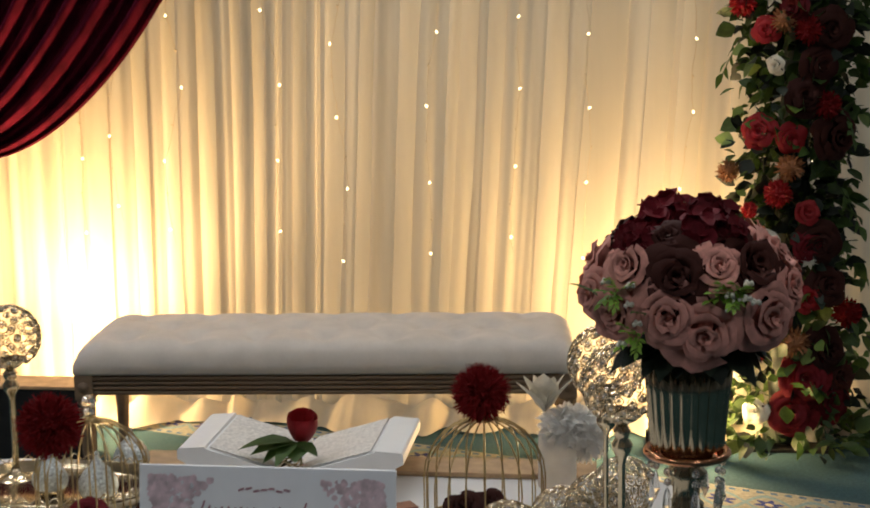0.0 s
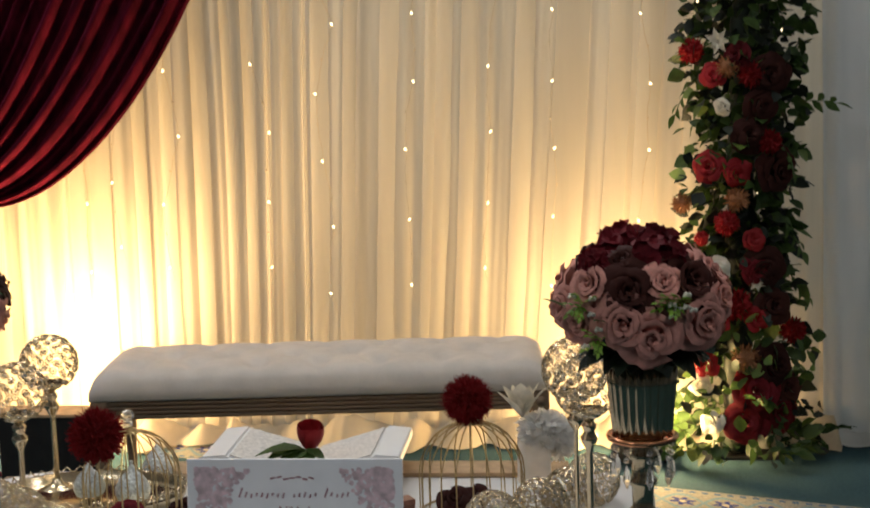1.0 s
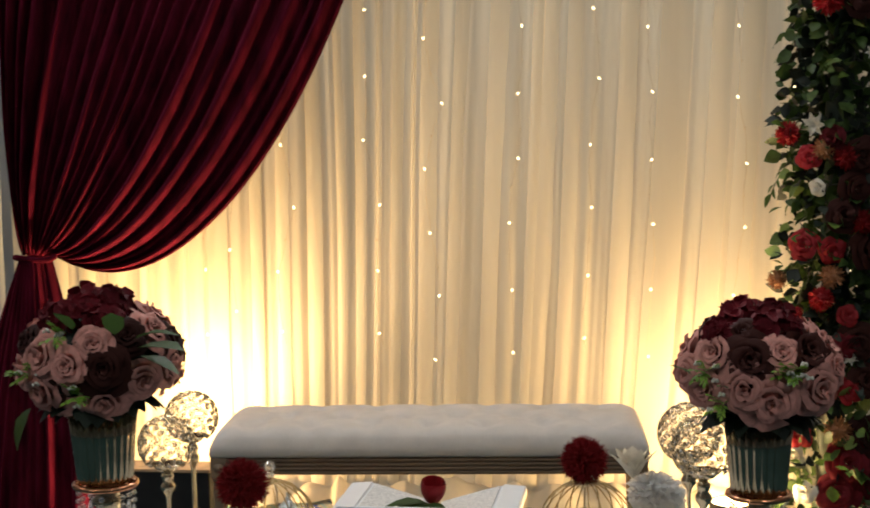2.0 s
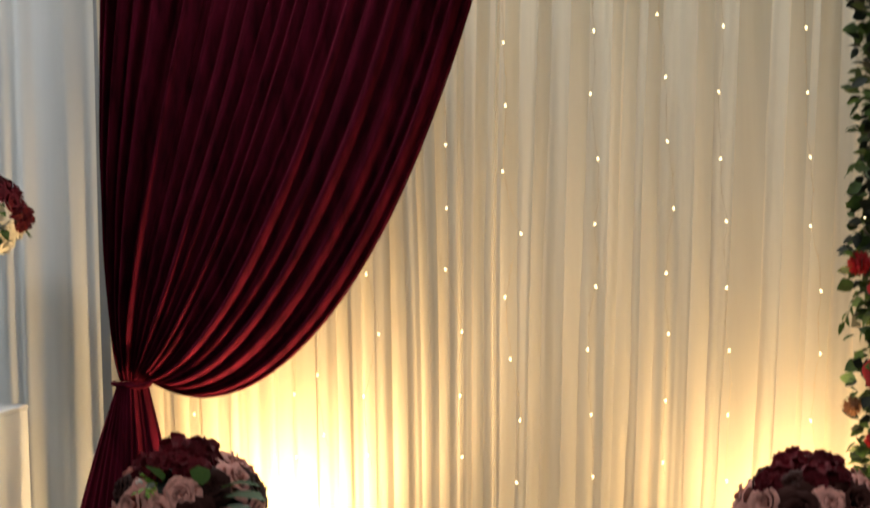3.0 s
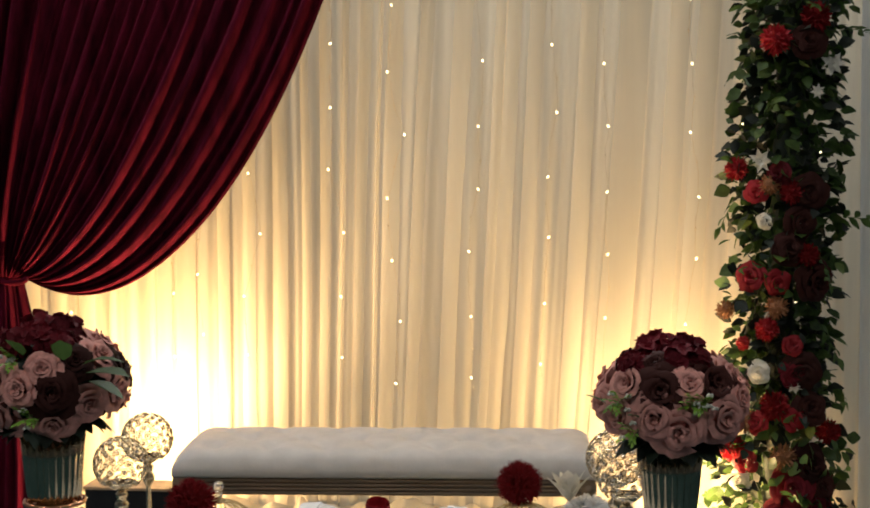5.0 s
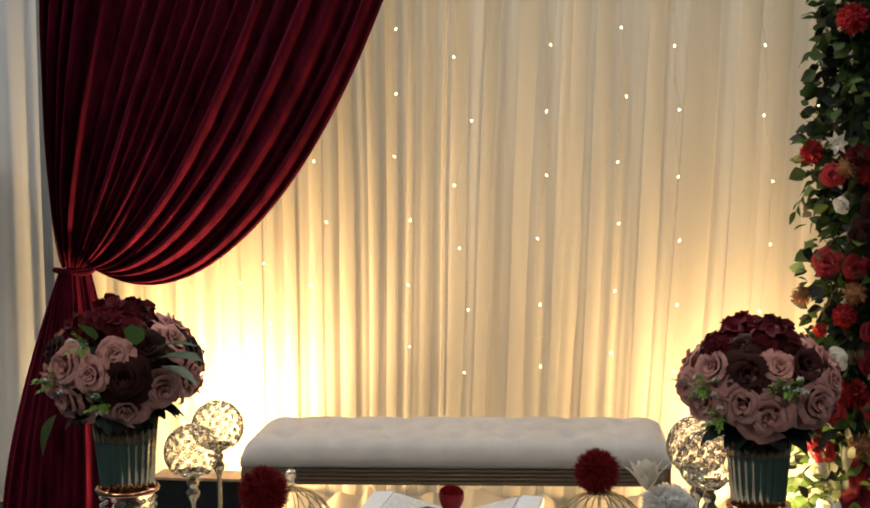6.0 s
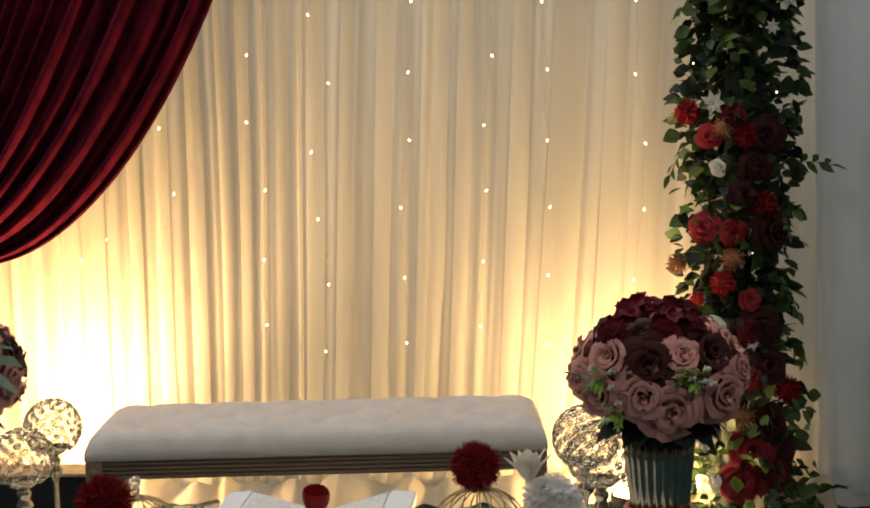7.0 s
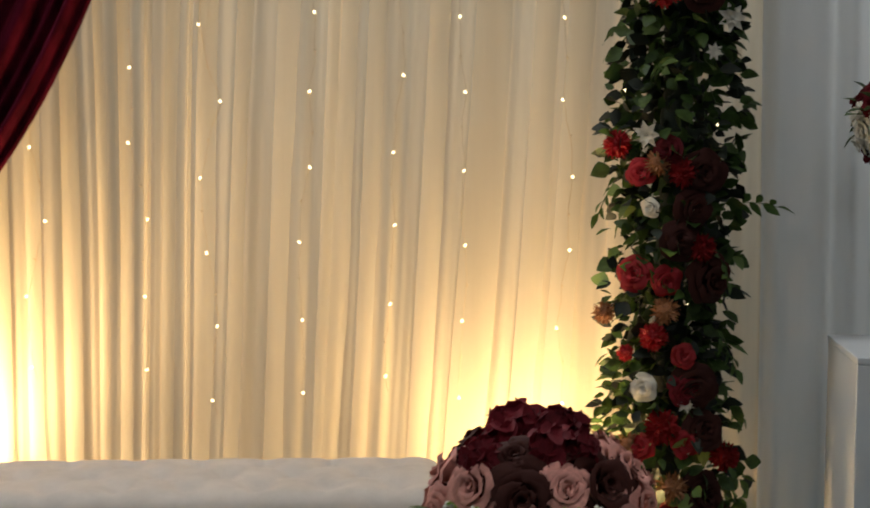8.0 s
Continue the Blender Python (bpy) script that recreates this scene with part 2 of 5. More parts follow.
def part(name, bm, material, parent, label="", smooth=True, m=None):
    ob = new(name, bm if isinstance(bm, bpy.types.Mesh) else mesh_of(bm, name, material, smooth))
    ob.parent = parent
    if m is not None:
        ob.matrix_basis = m
    return tagged(ob, label)


def thing(name, m, label, category, group="", kind=""):
    return_ob = new(name)
    return_ob.matrix_basis = m
    return tagged(return_ob, label, category, group, kind)


def whole(name, bm, material, label, category, kind="", m=None, smooth=True, group=""):
    ob = new(name, mesh_of(bm, name, material, smooth))
    if m is not None:
        ob.matrix_basis = m
    return tagged(ob, label, category, group, kind)


def add_box(bm, x0, x1, y0, y1, z0, z1, bevel=0.0):
    made = bmesh.ops.create_cube(bm, size=1, matrix=Matrix.Translation(((x0 + x1) / 2, (y0 + y1) / 2, (z0 + z1) / 2)) @ Matrix.Diagonal((x1 - x0, y1 - y0, z1 - z0, 1)))
    if bevel:
        edges = list({e for v in made["verts"] for e in v.link_edges})
        bmesh.ops.bevel(bm, geom=edges, offset=bevel, segments=2, affect="EDGES", profile=0.6)
    return bm


def box(*a, bevel=0.0):
    return add_box(bmesh.new(), *a, bevel=bevel)


def add_grid(bm, rows, closed=False):
    vs = [[bm.verts.new(p) for p in row] for row in rows]
    n = len(rows[0])
    for i in range(len(rows) - 1):
        for j in range(n if closed else n - 1):
            k = (j + 1) % n
            bm.faces.new((vs[i][j], vs[i][k], vs[i + 1][k], vs[i + 1][j]))
    return vs


def lathe(profile, seg=28, ribs=0, rib_depth=0.0, bm=None, base=(0, 0, 0)):
    """profile: radius and height pairs, from the bottom up."""
    bm = bm or bmesh.new()
    rows = []
    for r, z in profile:
        row = []
        for j in range(seg):
            a = 2 * math.pi * j / seg
            rr = r * (1 + (rib_depth * abs(math.sin(a * ribs / 2)) if ribs else 0))
            row.append((base[0] + rr * math.cos(a), base[1] + rr * math.sin(a), base[2] + z))
        rows.append(row)
    add_grid(bm, rows, True)
    return bm


def tube(points, r, seg=6, bm=None, closed=False, taper=None):
    bm = bm or bmesh.new()
    pts = [Vector(p) for p in points]
    rows, n = [], len(pts)
    for i, p in enumerate(pts):
        d = (pts[(i + 1) % n] - pts[i - 1]) if closed else (pts[min(i + 1, n - 1)] - pts[max(i - 1, 0)])
        d.normalize()
        up = Vector((0, 0, 1)) if abs(d.z) < 0.9 else Vector((1, 0, 0))
        a = d.cross(up).normalized()
        b = d.cross(a)
        rad = r * (1 + (taper - 1) * i / (n - 1)) if taper is not None else r
        rows.append([p + rad * (math.cos(t) * a + math.sin(t) * b) for t in (2 * math.pi * j / seg for j in range(seg))])
    if closed:
        rows.append(rows[0])
    add_grid(bm, rows, True)
    if closed:
        bmesh.ops.remove_doubles(bm, verts=bm.verts, dist=1e-6)
    return bm


def ball(bm, c, r, sub=1, squash=(1, 1, 1)):
    bmesh.ops.create_icosphere(bm, subdivisions=sub, radius=r, matrix=Matrix.Translation(c) @ Matrix.Diagonal((*squash, 1)))
    return bm


def facing(direction, spin=0.0):
    """A turn that brings +z onto the direction."""
    return Vector(direction).to_track_quat("Z", "Y").to_matrix().to_4x4() @ Matrix.Rotation(spin, 4, "Z")


# ---- flower and leaf meshes ----


def rose_bm(seed, loose=1.0):
    """A rose of radius 1 that opens along +z, in five wreaths of curved petals."""
    rnd = random.Random(seed)
    bm = bmesh.new()
    for i, (n, rad, top) in enumerate(((2, 0.14, 0.66), (3, 0.30, 0.66), (3, 0.50, 0.58), (4, 0.74, 0.42), (5, 1.0, 0.16))):
        start = rnd.random() * 6.28
        for k in range(n):
            mid = start + 2 * math.pi * k / n + rnd.uniform(-0.18, 0.18)
            half = math.pi / n * rnd.uniform(1.05, 1.35)
            lift, wide, roll = rnd.uniform(-0.07, 0.07), rnd.uniform(0.9, 1.1), rnd.uniform(0.6, 1.3) * loose
            rows = []
            for v in (0, 0.35, 0.65, 0.86, 1.0):
                row = []
                for u in (-1, -0.6, -0.2, 0.2, 0.6, 1):
                    a = mid + u * half * (0.55 + 0.45 * v)
                    r = rad * wide * (0.30 + 0.62 * v ** 0.6) + 0.035 * u
                    z = -0.45 + (top + lift + 0.45) * (1 - (1 - v) ** 1.8) - 0.12 * u * u * v
                    if v > 0.8:
                        r += (v - 0.8) * 1.15 * roll * (0.2 + rad) * (1 - 0.5 * u * u)
                        z -= (v - 0.8) * 0.95 * roll * rad
                    r += 0.055 * math.sin(4 * u + 7 * v + mid * 5) * v * v
                    z += 0.06 * math.sin(6 * u + mid * 9) * v * v
                    row.append((r * math.cos(a), r * math.sin(a), z))
                rows.append(row)
            add_grid(bm, rows)
    ball(bm, (0, 0, 0.1), 0.16, 1, (1, 1, 2.2))
    return bm


def pompon_bm(seed, n=150, width=0.11, reach=0.35):
    """A dahlia-like ball of pointed petals, radius 1."""
    rnd = random.Random(seed)
    bm = bmesh.new()
    ball(bm, (0, 0, 0), 0.62, 2)
    for i in range(n):
        z = 1 - 2 * (i + 0.5) / n
        a = i * 2.39996 + rnd.uniform(-0.15, 0.15)
        s = math.sqrt(max(0, 1 - z * z))
        d = Vector((s * math.cos(a), s * math.sin(a), z))
        m = facing(d, rnd.random() * 6.28)
        tip = rnd.uniform(0.88, 1.08)
        w = width * rnd.uniform(0.8, 1.3)
        bend = rnd.uniform(-reach, reach) * 0.4
        rows = [[(-w * 0.5, 0, 0.5), (0, w * 0.3, 0.5), (w * 0.5, 0, 0.5)], [(-w, bend * 0.4, 0.78), (0, w * 0.5 + bend * 0.4, 0.76), (w, bend * 0.4, 0.78)],
                [(-w * 0.25, bend, tip), (0, bend + w * 0.1, tip + 0.02), (w * 0.25, bend, tip)]]
        add_grid(bm, [[m @ Vector(p) for p in row] for row in rows])
    return bm


def cluster_bm(seed, n=11):
    """A hydrangea head of small four-petalled florets, radius 1, over the upper half."""
    rnd = random.Random(seed)
    bm = bmesh.new()
    for i in range(n):
        z = 1 - 1.25 * (i + 0.5) / n
        a = i * 2.39996
        s = math.sqrt(max(0, 1 - z * z))
        d = Vector((s * math.cos(a), s * math.sin(a), z)) + Vector((rnd.uniform(-.15, .15), rnd.uniform(-.15, .15), rnd.uniform(-.15, .15)))
        m = Matrix.Translation(d * rnd.uniform(0.78, 0.98)) @ facing(d, rnd.random() * 6.28)
        for k in range(4):
            t = Matrix.Rotation(k * math.pi / 2, 4, "Z")
            q = rnd.uniform(0.52, 0.72)
            rows = [[(0.02, -0.03, 0), (0.03, 0, -0.02), (0.02, 0.03, 0)], [(q * 0.55, -q * 0.5, 0.10), (q * 0.6, 0, -0.03), (q * 0.55, q * 0.5, 0.12)],
                    [(q * 0.9, -q * 0.5, 0.20), (q * 1.0, 0, 0.06), (q * 0.9, q * 0.5, -0.04)], [(q * 1.08, -q * 0.22, 0.12), (q * 1.13, 0, 0.08), (q * 1.08, q * 0.22, 0.0)]]
            add_grid(bm, [[m @ t @ Vector(p) for p in row] for row in rows])
    return bm


def star_bm(seed, n=7):
    """A white lily-like star of pointed petals in two wreaths, radius 1."""
    bm = bmesh.new()
    for ring, (size, up) in enumerate(((1.0, 0.05), (0.6, 0.3))):
        for k in range(n):
            t = Matrix.Rotation((k + ring * 0.5) * 2 * math.pi / n, 4, "Z")
            rows = [[(0.05, -0.08, 0), (0.05, 0, -0.06), (0.05, 0.08, 0)], [(size * 0.5, -size * 0.24, up), (size * 0.5, 0, up - 0.1), (size * 0.5, size * 0.24, up)],
                    [(size, -0.015, up * 1.4), (size * 1.03, 0, up * 1.4), (size, 0.015, up * 1.4)]]
            add_grid(bm, [[t @ Vector(p) for p in row] for row in rows])
    ball(bm, (0, 0, 0.12), 0.14, 1)
    return bm


def add_leaf(bm, m, length=1.0, width=0.34, bend=0.25, lobed=0.0):
    """A leaf along +y with a folded midrib."""
    rows = []
    for v, w in ((0, 0.06), (0.18, 0.6), (0.42, 1.0), (0.68, 0.75), (0.88, 0.34), (1, 0.02)):
        ww = width * w * (1 + lobed * math.sin(v * 12))
        zz = -bend * v * v * length
        rows.append([m @ Vector((-ww * length, v * length, zz + 0.22 * ww * length)), m @ Vector((0, v * length, zz)), m @ Vector((ww * length, v * length, zz + 0.22 * ww * length))])
    add_grid(bm, rows)


def leaf_bm(width=0.34, bend=0.25, lobed=0.0):
    bm = bmesh.new()
    add_leaf(bm, Matrix(), 1.0, width, bend, lobed)
    return bm


def sprig_bm(seed, n=7, droop=0.3):
    """A twig along +y with paired pointed leaves, length 1."""
    rnd = random.Random(seed)
    bm = bmesh.new()
    pts = [Vector((0.05 * math.sin(3 * s), s, -droop * s * s)) for s in (0, 0.25, 0.5, 0.75, 1)]
    tube(pts, 0.012, 4, bm)
    for k in range(n):
        s = 0.2 + 0.8 * k / (n - 1)
        p = Vector((0.05 * math.sin(3 * s), s, -droop * s * s))
        side = 1 if k % 2 else -1
        ang = side * rnd.uniform(0.6, 1.1) if k < n - 1 else 0
        m = Matrix.Translation(p) @ Matrix.Rotation(-ang, 4, "Z") @ Matrix.Rotation(rnd.uniform(-0.5, 0.5), 4, "Y") @ Matrix.Rotation(-droop * s, 4, "X")
        add_leaf(bm, m, rnd.uniform(0.30, 0.42), 0.24, 0.3)
    return bm


ROSE = [mesh_of(rose_bm(s), "rose_petals", M_MAUVE) for s in (1, 2, 3, 4)]
ROSE_DARK = [mesh_of(rose_bm(s, 1.2), "dark_rose_petals", M_MAROON) for s in (5, 6, 7)]
ROSE_RED = [mesh_of(rose_bm(s), "red_rose_petals", M_RED) for s in (8, 9)]
ROSE_WINE = [mesh_of(rose_bm(s, 1.2), "wine_rose_petals", M_WINE) for s in (15, 16)]
ROSE_IVORY = [mesh_of(rose_bm(s), "ivory_rose_petals", M_IVORY) for s in (10,)]
HYDRANGEA = [mesh_of(cluster_bm(s), "hydrangea_florets", M_WINE) for s in (11, 12)]
POM_RED = [mesh_of(pompon_bm(s), "dahlia_petals", M_RED) for s in (13,)]
POM_DARK = [mesh_of(pompon_bm(s), "dark_dahlia_petals", M_DEEPRED) for s in (14,)]
POM_RUST = [mesh_of(pompon_bm(s, 110, 0.08), "rust_dahlia_petals", M_RUST) for s in (17,)]
STAR = [mesh_of(star_bm(18), "star_petals", M_IVORY)]
TUFT = [mesh_of(sprig_bm(s, 9, 0.1), "filler_sprig", M_FILLER) for s in (19, 20)]
LEAF = [mesh_of(leaf_bm(w, b, l), "leaf_blade", M_LEAF) for w, b, l in ((0.30, 0.25, 0), (0.42, 0.15, 0.15), (0.26, 0.45, 0))]
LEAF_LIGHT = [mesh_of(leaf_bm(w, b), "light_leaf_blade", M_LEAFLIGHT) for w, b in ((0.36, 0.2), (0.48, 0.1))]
LEAF_DARK = [mesh_of(leaf_bm(w, b), "dark_leaf_blade", M_LEAFDARK) for w, b in ((0.40, 0.3), (0.30, 0.4))]
SPRIG = [mesh_of(sprig_bm(s), "leafy_twig", M_LEAF) for s in (21, 22, 23)]
M_WAXFLOWER = M_IVORY


def berry_mesh():
    bm = bmesh.new()
    for k in range(5):
        ball(bm, (math.cos(k * 1.9) * 0.6, math.sin(k * 1.9) * 0.6, 0.3 * (k % 2)), 0.42, 1)
    return mesh_of(bm, "white_blossom", M_WAXFLOWER)


BERRY = berry_mesh()

# ---- setting: carpet, hall, curtains ----
bm = bmesh.new()
add_box(bm, -7.2, 7.2, -7.2, 7.2, -0.1, 0.0)
whole("floor", bm, M_CARPET, "teal carpet with a cream and navy scrollwork border", "carpet", "structure", smooth=False)
for nm, b in (("wall_south", (-7.2, 7.2, -7.3, -7.0, 0, 4.2)), ("wall_west", (-7.3, -7.0, -7.0, 7.0, 0, 4.2)), ("wall_east", (7.0, 7.3, -7.0, 7.0, 0, 4.2)), ("wall_north", (-7.2, 7.2, 7.0, 7.3, 0, 4.2))):
    whole(nm, box(*b), M_WALL, "plain grey painted hall wall", "wall", "structure", smooth=False)
whole("ceiling", box(-7.3, 7.3, -7.3, 7.3, 4.2, 4.4), M_CEIL, "plain off-white hall ceiling", "ceiling", "structure", smooth=False)
# bodies of the added fill panels, out of view, with glowing diffusers
for px, py, power in FILL_PANELS:
    t = thing("ceiling_fill_panel", pose(px, py, 4.2), "flat white ceiling panel added as unseen fill light", "ceiling light", "hall ceiling lights")
    part("frame", box(-0.66, 0.66, -0.36, 0.36, -0.05, -0.002), M_WHITECARD, t, smooth=False)
    part("diffuser", box(-0.6, 0.6, -0.3, 0.3, -0.058, -0.052), M_PANEL, t, smooth=False)


def fold_profile(seed, x0, x1, narrow, wide, step):
    """Sideways run of gathered cloth: depth per position, in soft uneven pleats."""
    rnd = random.Random(seed)
    xs = np.arange(x0, x1 + step, step)
    ys = np.zeros_like(xs)
    x = x0
    while x < x1:
        w = rnd.uniform(narrow, wide) * (1.6 if rnd.random() < 0.2 else 1.0)
        a = rnd.uniform(0.35, 1.0) * min(1.0, 1.2 * w / wide)
        lean = rnd.uniform(0.3, 0.7)
        inside = (xs >= x) & (xs < x + w)
        s = (xs[inside] - x) / w
        s = np.where(s < lean, s / lean * 0.5, 0.5 + (s - lean) / (1 - lean) * 0.5)
        ys[inside] = a * np.sin(math.pi * s) ** 1.4
        x += w
    k = np.ones(5) / 5
    return xs, np.convolve(ys, k, "same")


def lapped_folds(seed, x0, x1, narrow, wide, step):
    """Flat pleats lapped one over the next: a slow swell, then a quick turn back."""
    rnd = random.Random(seed)
    xs = np.arange(x0, x1 + step, step)
    ys = np.zeros_like(xs)
    x = x0
    while x < x1:
        w = rnd.uniform(narrow, wide)
        a = rnd.uniform(0.45, 1.0) * min(1.0, 0.45 + 0.55 * w / wide)
        edge = 1 - min(0.4, 0.034 / w)
        inside = (xs >= x) & (xs < x + w)
        s = (xs[inside] - x) / w
        if rnd.random() < 0.25:
            s = 1 - s
        ys[inside] = a * np.where(s < edge, (s / edge) ** rnd.uniform(1.1, 2.2), 0.5 + 0.5 * np.cos(math.pi * np.clip((s - edge) / (1 - edge), 0, 1)))
        x += w
    return xs, np.convolve(ys, np.ones(7) / 7, "same")


# doubled folds, coloured paler for their lit bands: where each begins, and its width
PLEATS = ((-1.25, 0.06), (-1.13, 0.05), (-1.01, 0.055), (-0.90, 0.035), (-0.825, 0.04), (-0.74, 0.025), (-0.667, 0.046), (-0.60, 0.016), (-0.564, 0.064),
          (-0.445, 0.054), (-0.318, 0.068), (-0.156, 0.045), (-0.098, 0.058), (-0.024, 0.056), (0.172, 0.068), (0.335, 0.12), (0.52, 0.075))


def curtain(name, seed, x0, x1, y, top, material, label, depth=0.05, narrow=0.05, wide=0.17, pool=0.3, step=0.006, puff=0.06, lapped=False):
    xs = np.arange(x0, x1 + step, step)
    fold, phase = [], 0.0
    for x in xs:
        phase += step * 2 * math.pi / (narrow + (wide - narrow) * (0.5 + 0.9 * noise.noise((x * 3.1, seed, 0.5))))
        swell = 0.55 + 0.45 * noise.noise((x * 4.3, seed, 7.5))
        fold.append(swell * (0.5 + 0.5 * math.sin(phase + 1.2 * math.sin(phase * 0.5))) ** 0.8)
    if lapped:
        xs, fold = lapped_folds(seed, x0, x1, narrow, wide, step)
    slant = [0.062 * max(0.0, min(1.0, (x + 1.0) / 0.6)) * max(0.0, min(1.0, (1.1 - x) / 0.5)) if lapped else 0.0 for x in xs]
    _, fine = fold_profile(seed + 50, x0, x1, 0.018, 0.05, step)
    _, pooled = fold_profile(seed + 90, x0, x1, 0.10, 0.22, step)
    bm = bmesh.new()
    rows = []
    nz = 30
    for i in range(nz + 1):
        s = i / nz
        z = top * (1 - s) + 0.035 * s
        row = []
        sway = 0.05 * s * s
        for j, x in enumerate(xs):
            d = depth * (0.62 + 0.38 * s) * fold[j] + 0.012 * (1 - 0.6 * s) * fine[j]
            row.append((x + slant[j] * (z - 1.4) + sway * noise.noise((x * 1.6, seed, s * 0.7)) + 0.010 * noise.noise((x * 5, s * 2.5, seed)), y - d + 0.02 * noise.noise((x * 2.2, s * 1.5, seed + 3)) + 0.006 * noise.noise((x * 30, s * 1.2, seed)), z))
        rows.append(row)
    for q in (0.15, 0.35, 0.6, 0.85, 1.0):
        row = []
        for j, x in enumerate(xs):
            reach = pool * (0.55 + 0.45 * pooled[j] + 0.35 * noise.noise((x * 1.7, seed + 9, 0)))
            lift = puff * math.sin(math.pi * min(1, q * 1.05)) * (0.4 + pooled[j]) + 0.035 * noise.noise((x * 9, q * 4, seed)) + 0.02 * noise.noise((x * 23, q * 5, seed))
            row.append((x - slant[j] * 1.36 + 0.05 * q * noise.noise((x * 6, seed, 5)), y - depth * fold[j] - reach * q, max(0.008, 0.012 + lift * (1 - 0.75 * q))))
        rows.append(row)
    add_grid(bm, rows)
    if not lapped:
        return whole(name, bm, material, label, "curtain")
    hung = thing(name, pose(0, 0, 0), label, "curtain")
    part("cloth", bm, material, hung)
    # doubled pleats lying on the cloth, each a strip of folded voile in a lit tone
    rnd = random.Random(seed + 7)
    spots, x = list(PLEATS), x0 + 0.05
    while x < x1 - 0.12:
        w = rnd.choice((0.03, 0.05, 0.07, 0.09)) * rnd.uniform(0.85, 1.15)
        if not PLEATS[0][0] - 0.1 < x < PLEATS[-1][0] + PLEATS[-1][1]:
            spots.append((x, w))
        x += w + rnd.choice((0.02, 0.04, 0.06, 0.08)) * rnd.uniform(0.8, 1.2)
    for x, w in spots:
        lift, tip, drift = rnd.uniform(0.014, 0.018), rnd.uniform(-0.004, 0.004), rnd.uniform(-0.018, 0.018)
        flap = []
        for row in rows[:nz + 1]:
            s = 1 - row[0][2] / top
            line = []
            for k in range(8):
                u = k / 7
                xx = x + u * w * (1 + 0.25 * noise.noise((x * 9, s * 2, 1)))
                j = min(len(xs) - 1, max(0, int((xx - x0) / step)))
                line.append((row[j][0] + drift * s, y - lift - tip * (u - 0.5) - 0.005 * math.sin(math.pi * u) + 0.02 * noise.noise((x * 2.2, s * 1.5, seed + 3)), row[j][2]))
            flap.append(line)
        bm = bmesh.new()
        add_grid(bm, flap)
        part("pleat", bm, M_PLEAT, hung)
    return hung


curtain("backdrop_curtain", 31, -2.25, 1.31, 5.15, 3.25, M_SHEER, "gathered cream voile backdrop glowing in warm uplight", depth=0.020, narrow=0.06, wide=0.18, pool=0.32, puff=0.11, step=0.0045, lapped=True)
curtain("side_curtain", 32, -4.6, -2.23, 5.08, 3.25, M_WING, "plain white voile side curtain in loose folds", depth=0.07, narrow=0.08, wide=0.2, pool=0.12, step=0.012)
curtain("side_curtain", 33, 1.25, 4.4, 5.08, 3.25, M_WING, "plain white voile side curtain pooling on the carpet", depth=0.06, narrow=0.08, wide=0.2, pool=0.16, step=0.012)
rail = thing("curtain_rail", pose(0, 5.17, 3.28), "thin steel pipe carrying the backdrop curtains", "curtain rail")
part("pipe", tube([(-4.7, 0, 0), (-2, 0, 0), (1, 0, 0), (4.5, 0, 0)], 0.02, 10), M_CHAMP, rail)
for x in (-4.7, 4.5):
    part("post", tube([(x, 0, -3.28), (x, 0, -1.5), (x, 0, 0)], 0.022, 10), M_CHAMP, rail)

# ---- burgundy velvet drape, gathered by a tie ----
TIE = Vector((-2.012, 4.86, 0.980))


def bez(a, b, c, d, t):
    s = 1 - t
    return a * s ** 3 + 3 * b * s * s * t + 3 * c * s * t * t + d * t ** 3


def drape_rows():
    rnd = random.Random(5)
    nu, nv = 340, 48
    xs, fold = fold_profile(41, 0, 1, 0.018, 0.062, 1 / nu)
    _, minor = fold_profile(45, 0, 1, 0.012, 0.03, 1 / nu)
    rows = []
    for j in range(nv + 1):
        t = j / nv
        row = []
        for i in range(nu + 1):
            u = i / nu
            k = u ** 1.15
            a = (-2.123 + 1.683 * u, 3.05)
            b = (-2.128 + 1.322 * k, 2.30 - 0.875 * k)
            c = (-2.197 + 0.710 * k, 1.417 - 0.742 * u ** 1.6)
            d = (-2.090 + 0.140 * u, 0.985)
            x, z = bez(a[0], b[0], c[0], d[0], t), bez(a[1], b[1], c[1], d[1], t)
            gather = (1 - t) ** 0.5
            amp = 0.026 + 0.118 * gather * (0.8 + 0.2 * math.sin(t * 3.0))
            q = min(i, len(fold) - 1)
            y = 4.94 - amp * fold[q] - 0.018 * gather * minor[q] - 0.10 * math.sin(math.pi * t) * math.sin(math.pi * u) - 0.05 * t
            y += 0.014 * noise.noise((u * 9, t * 6, 4)) + 0.05 * (u - 0.5) ** 2 * t
            x += 0.010 * noise.noise((u * 14, t * 5, 8)) * (1 - t)
            row.append((x, y, z))
        rows.append(row)
    return rows


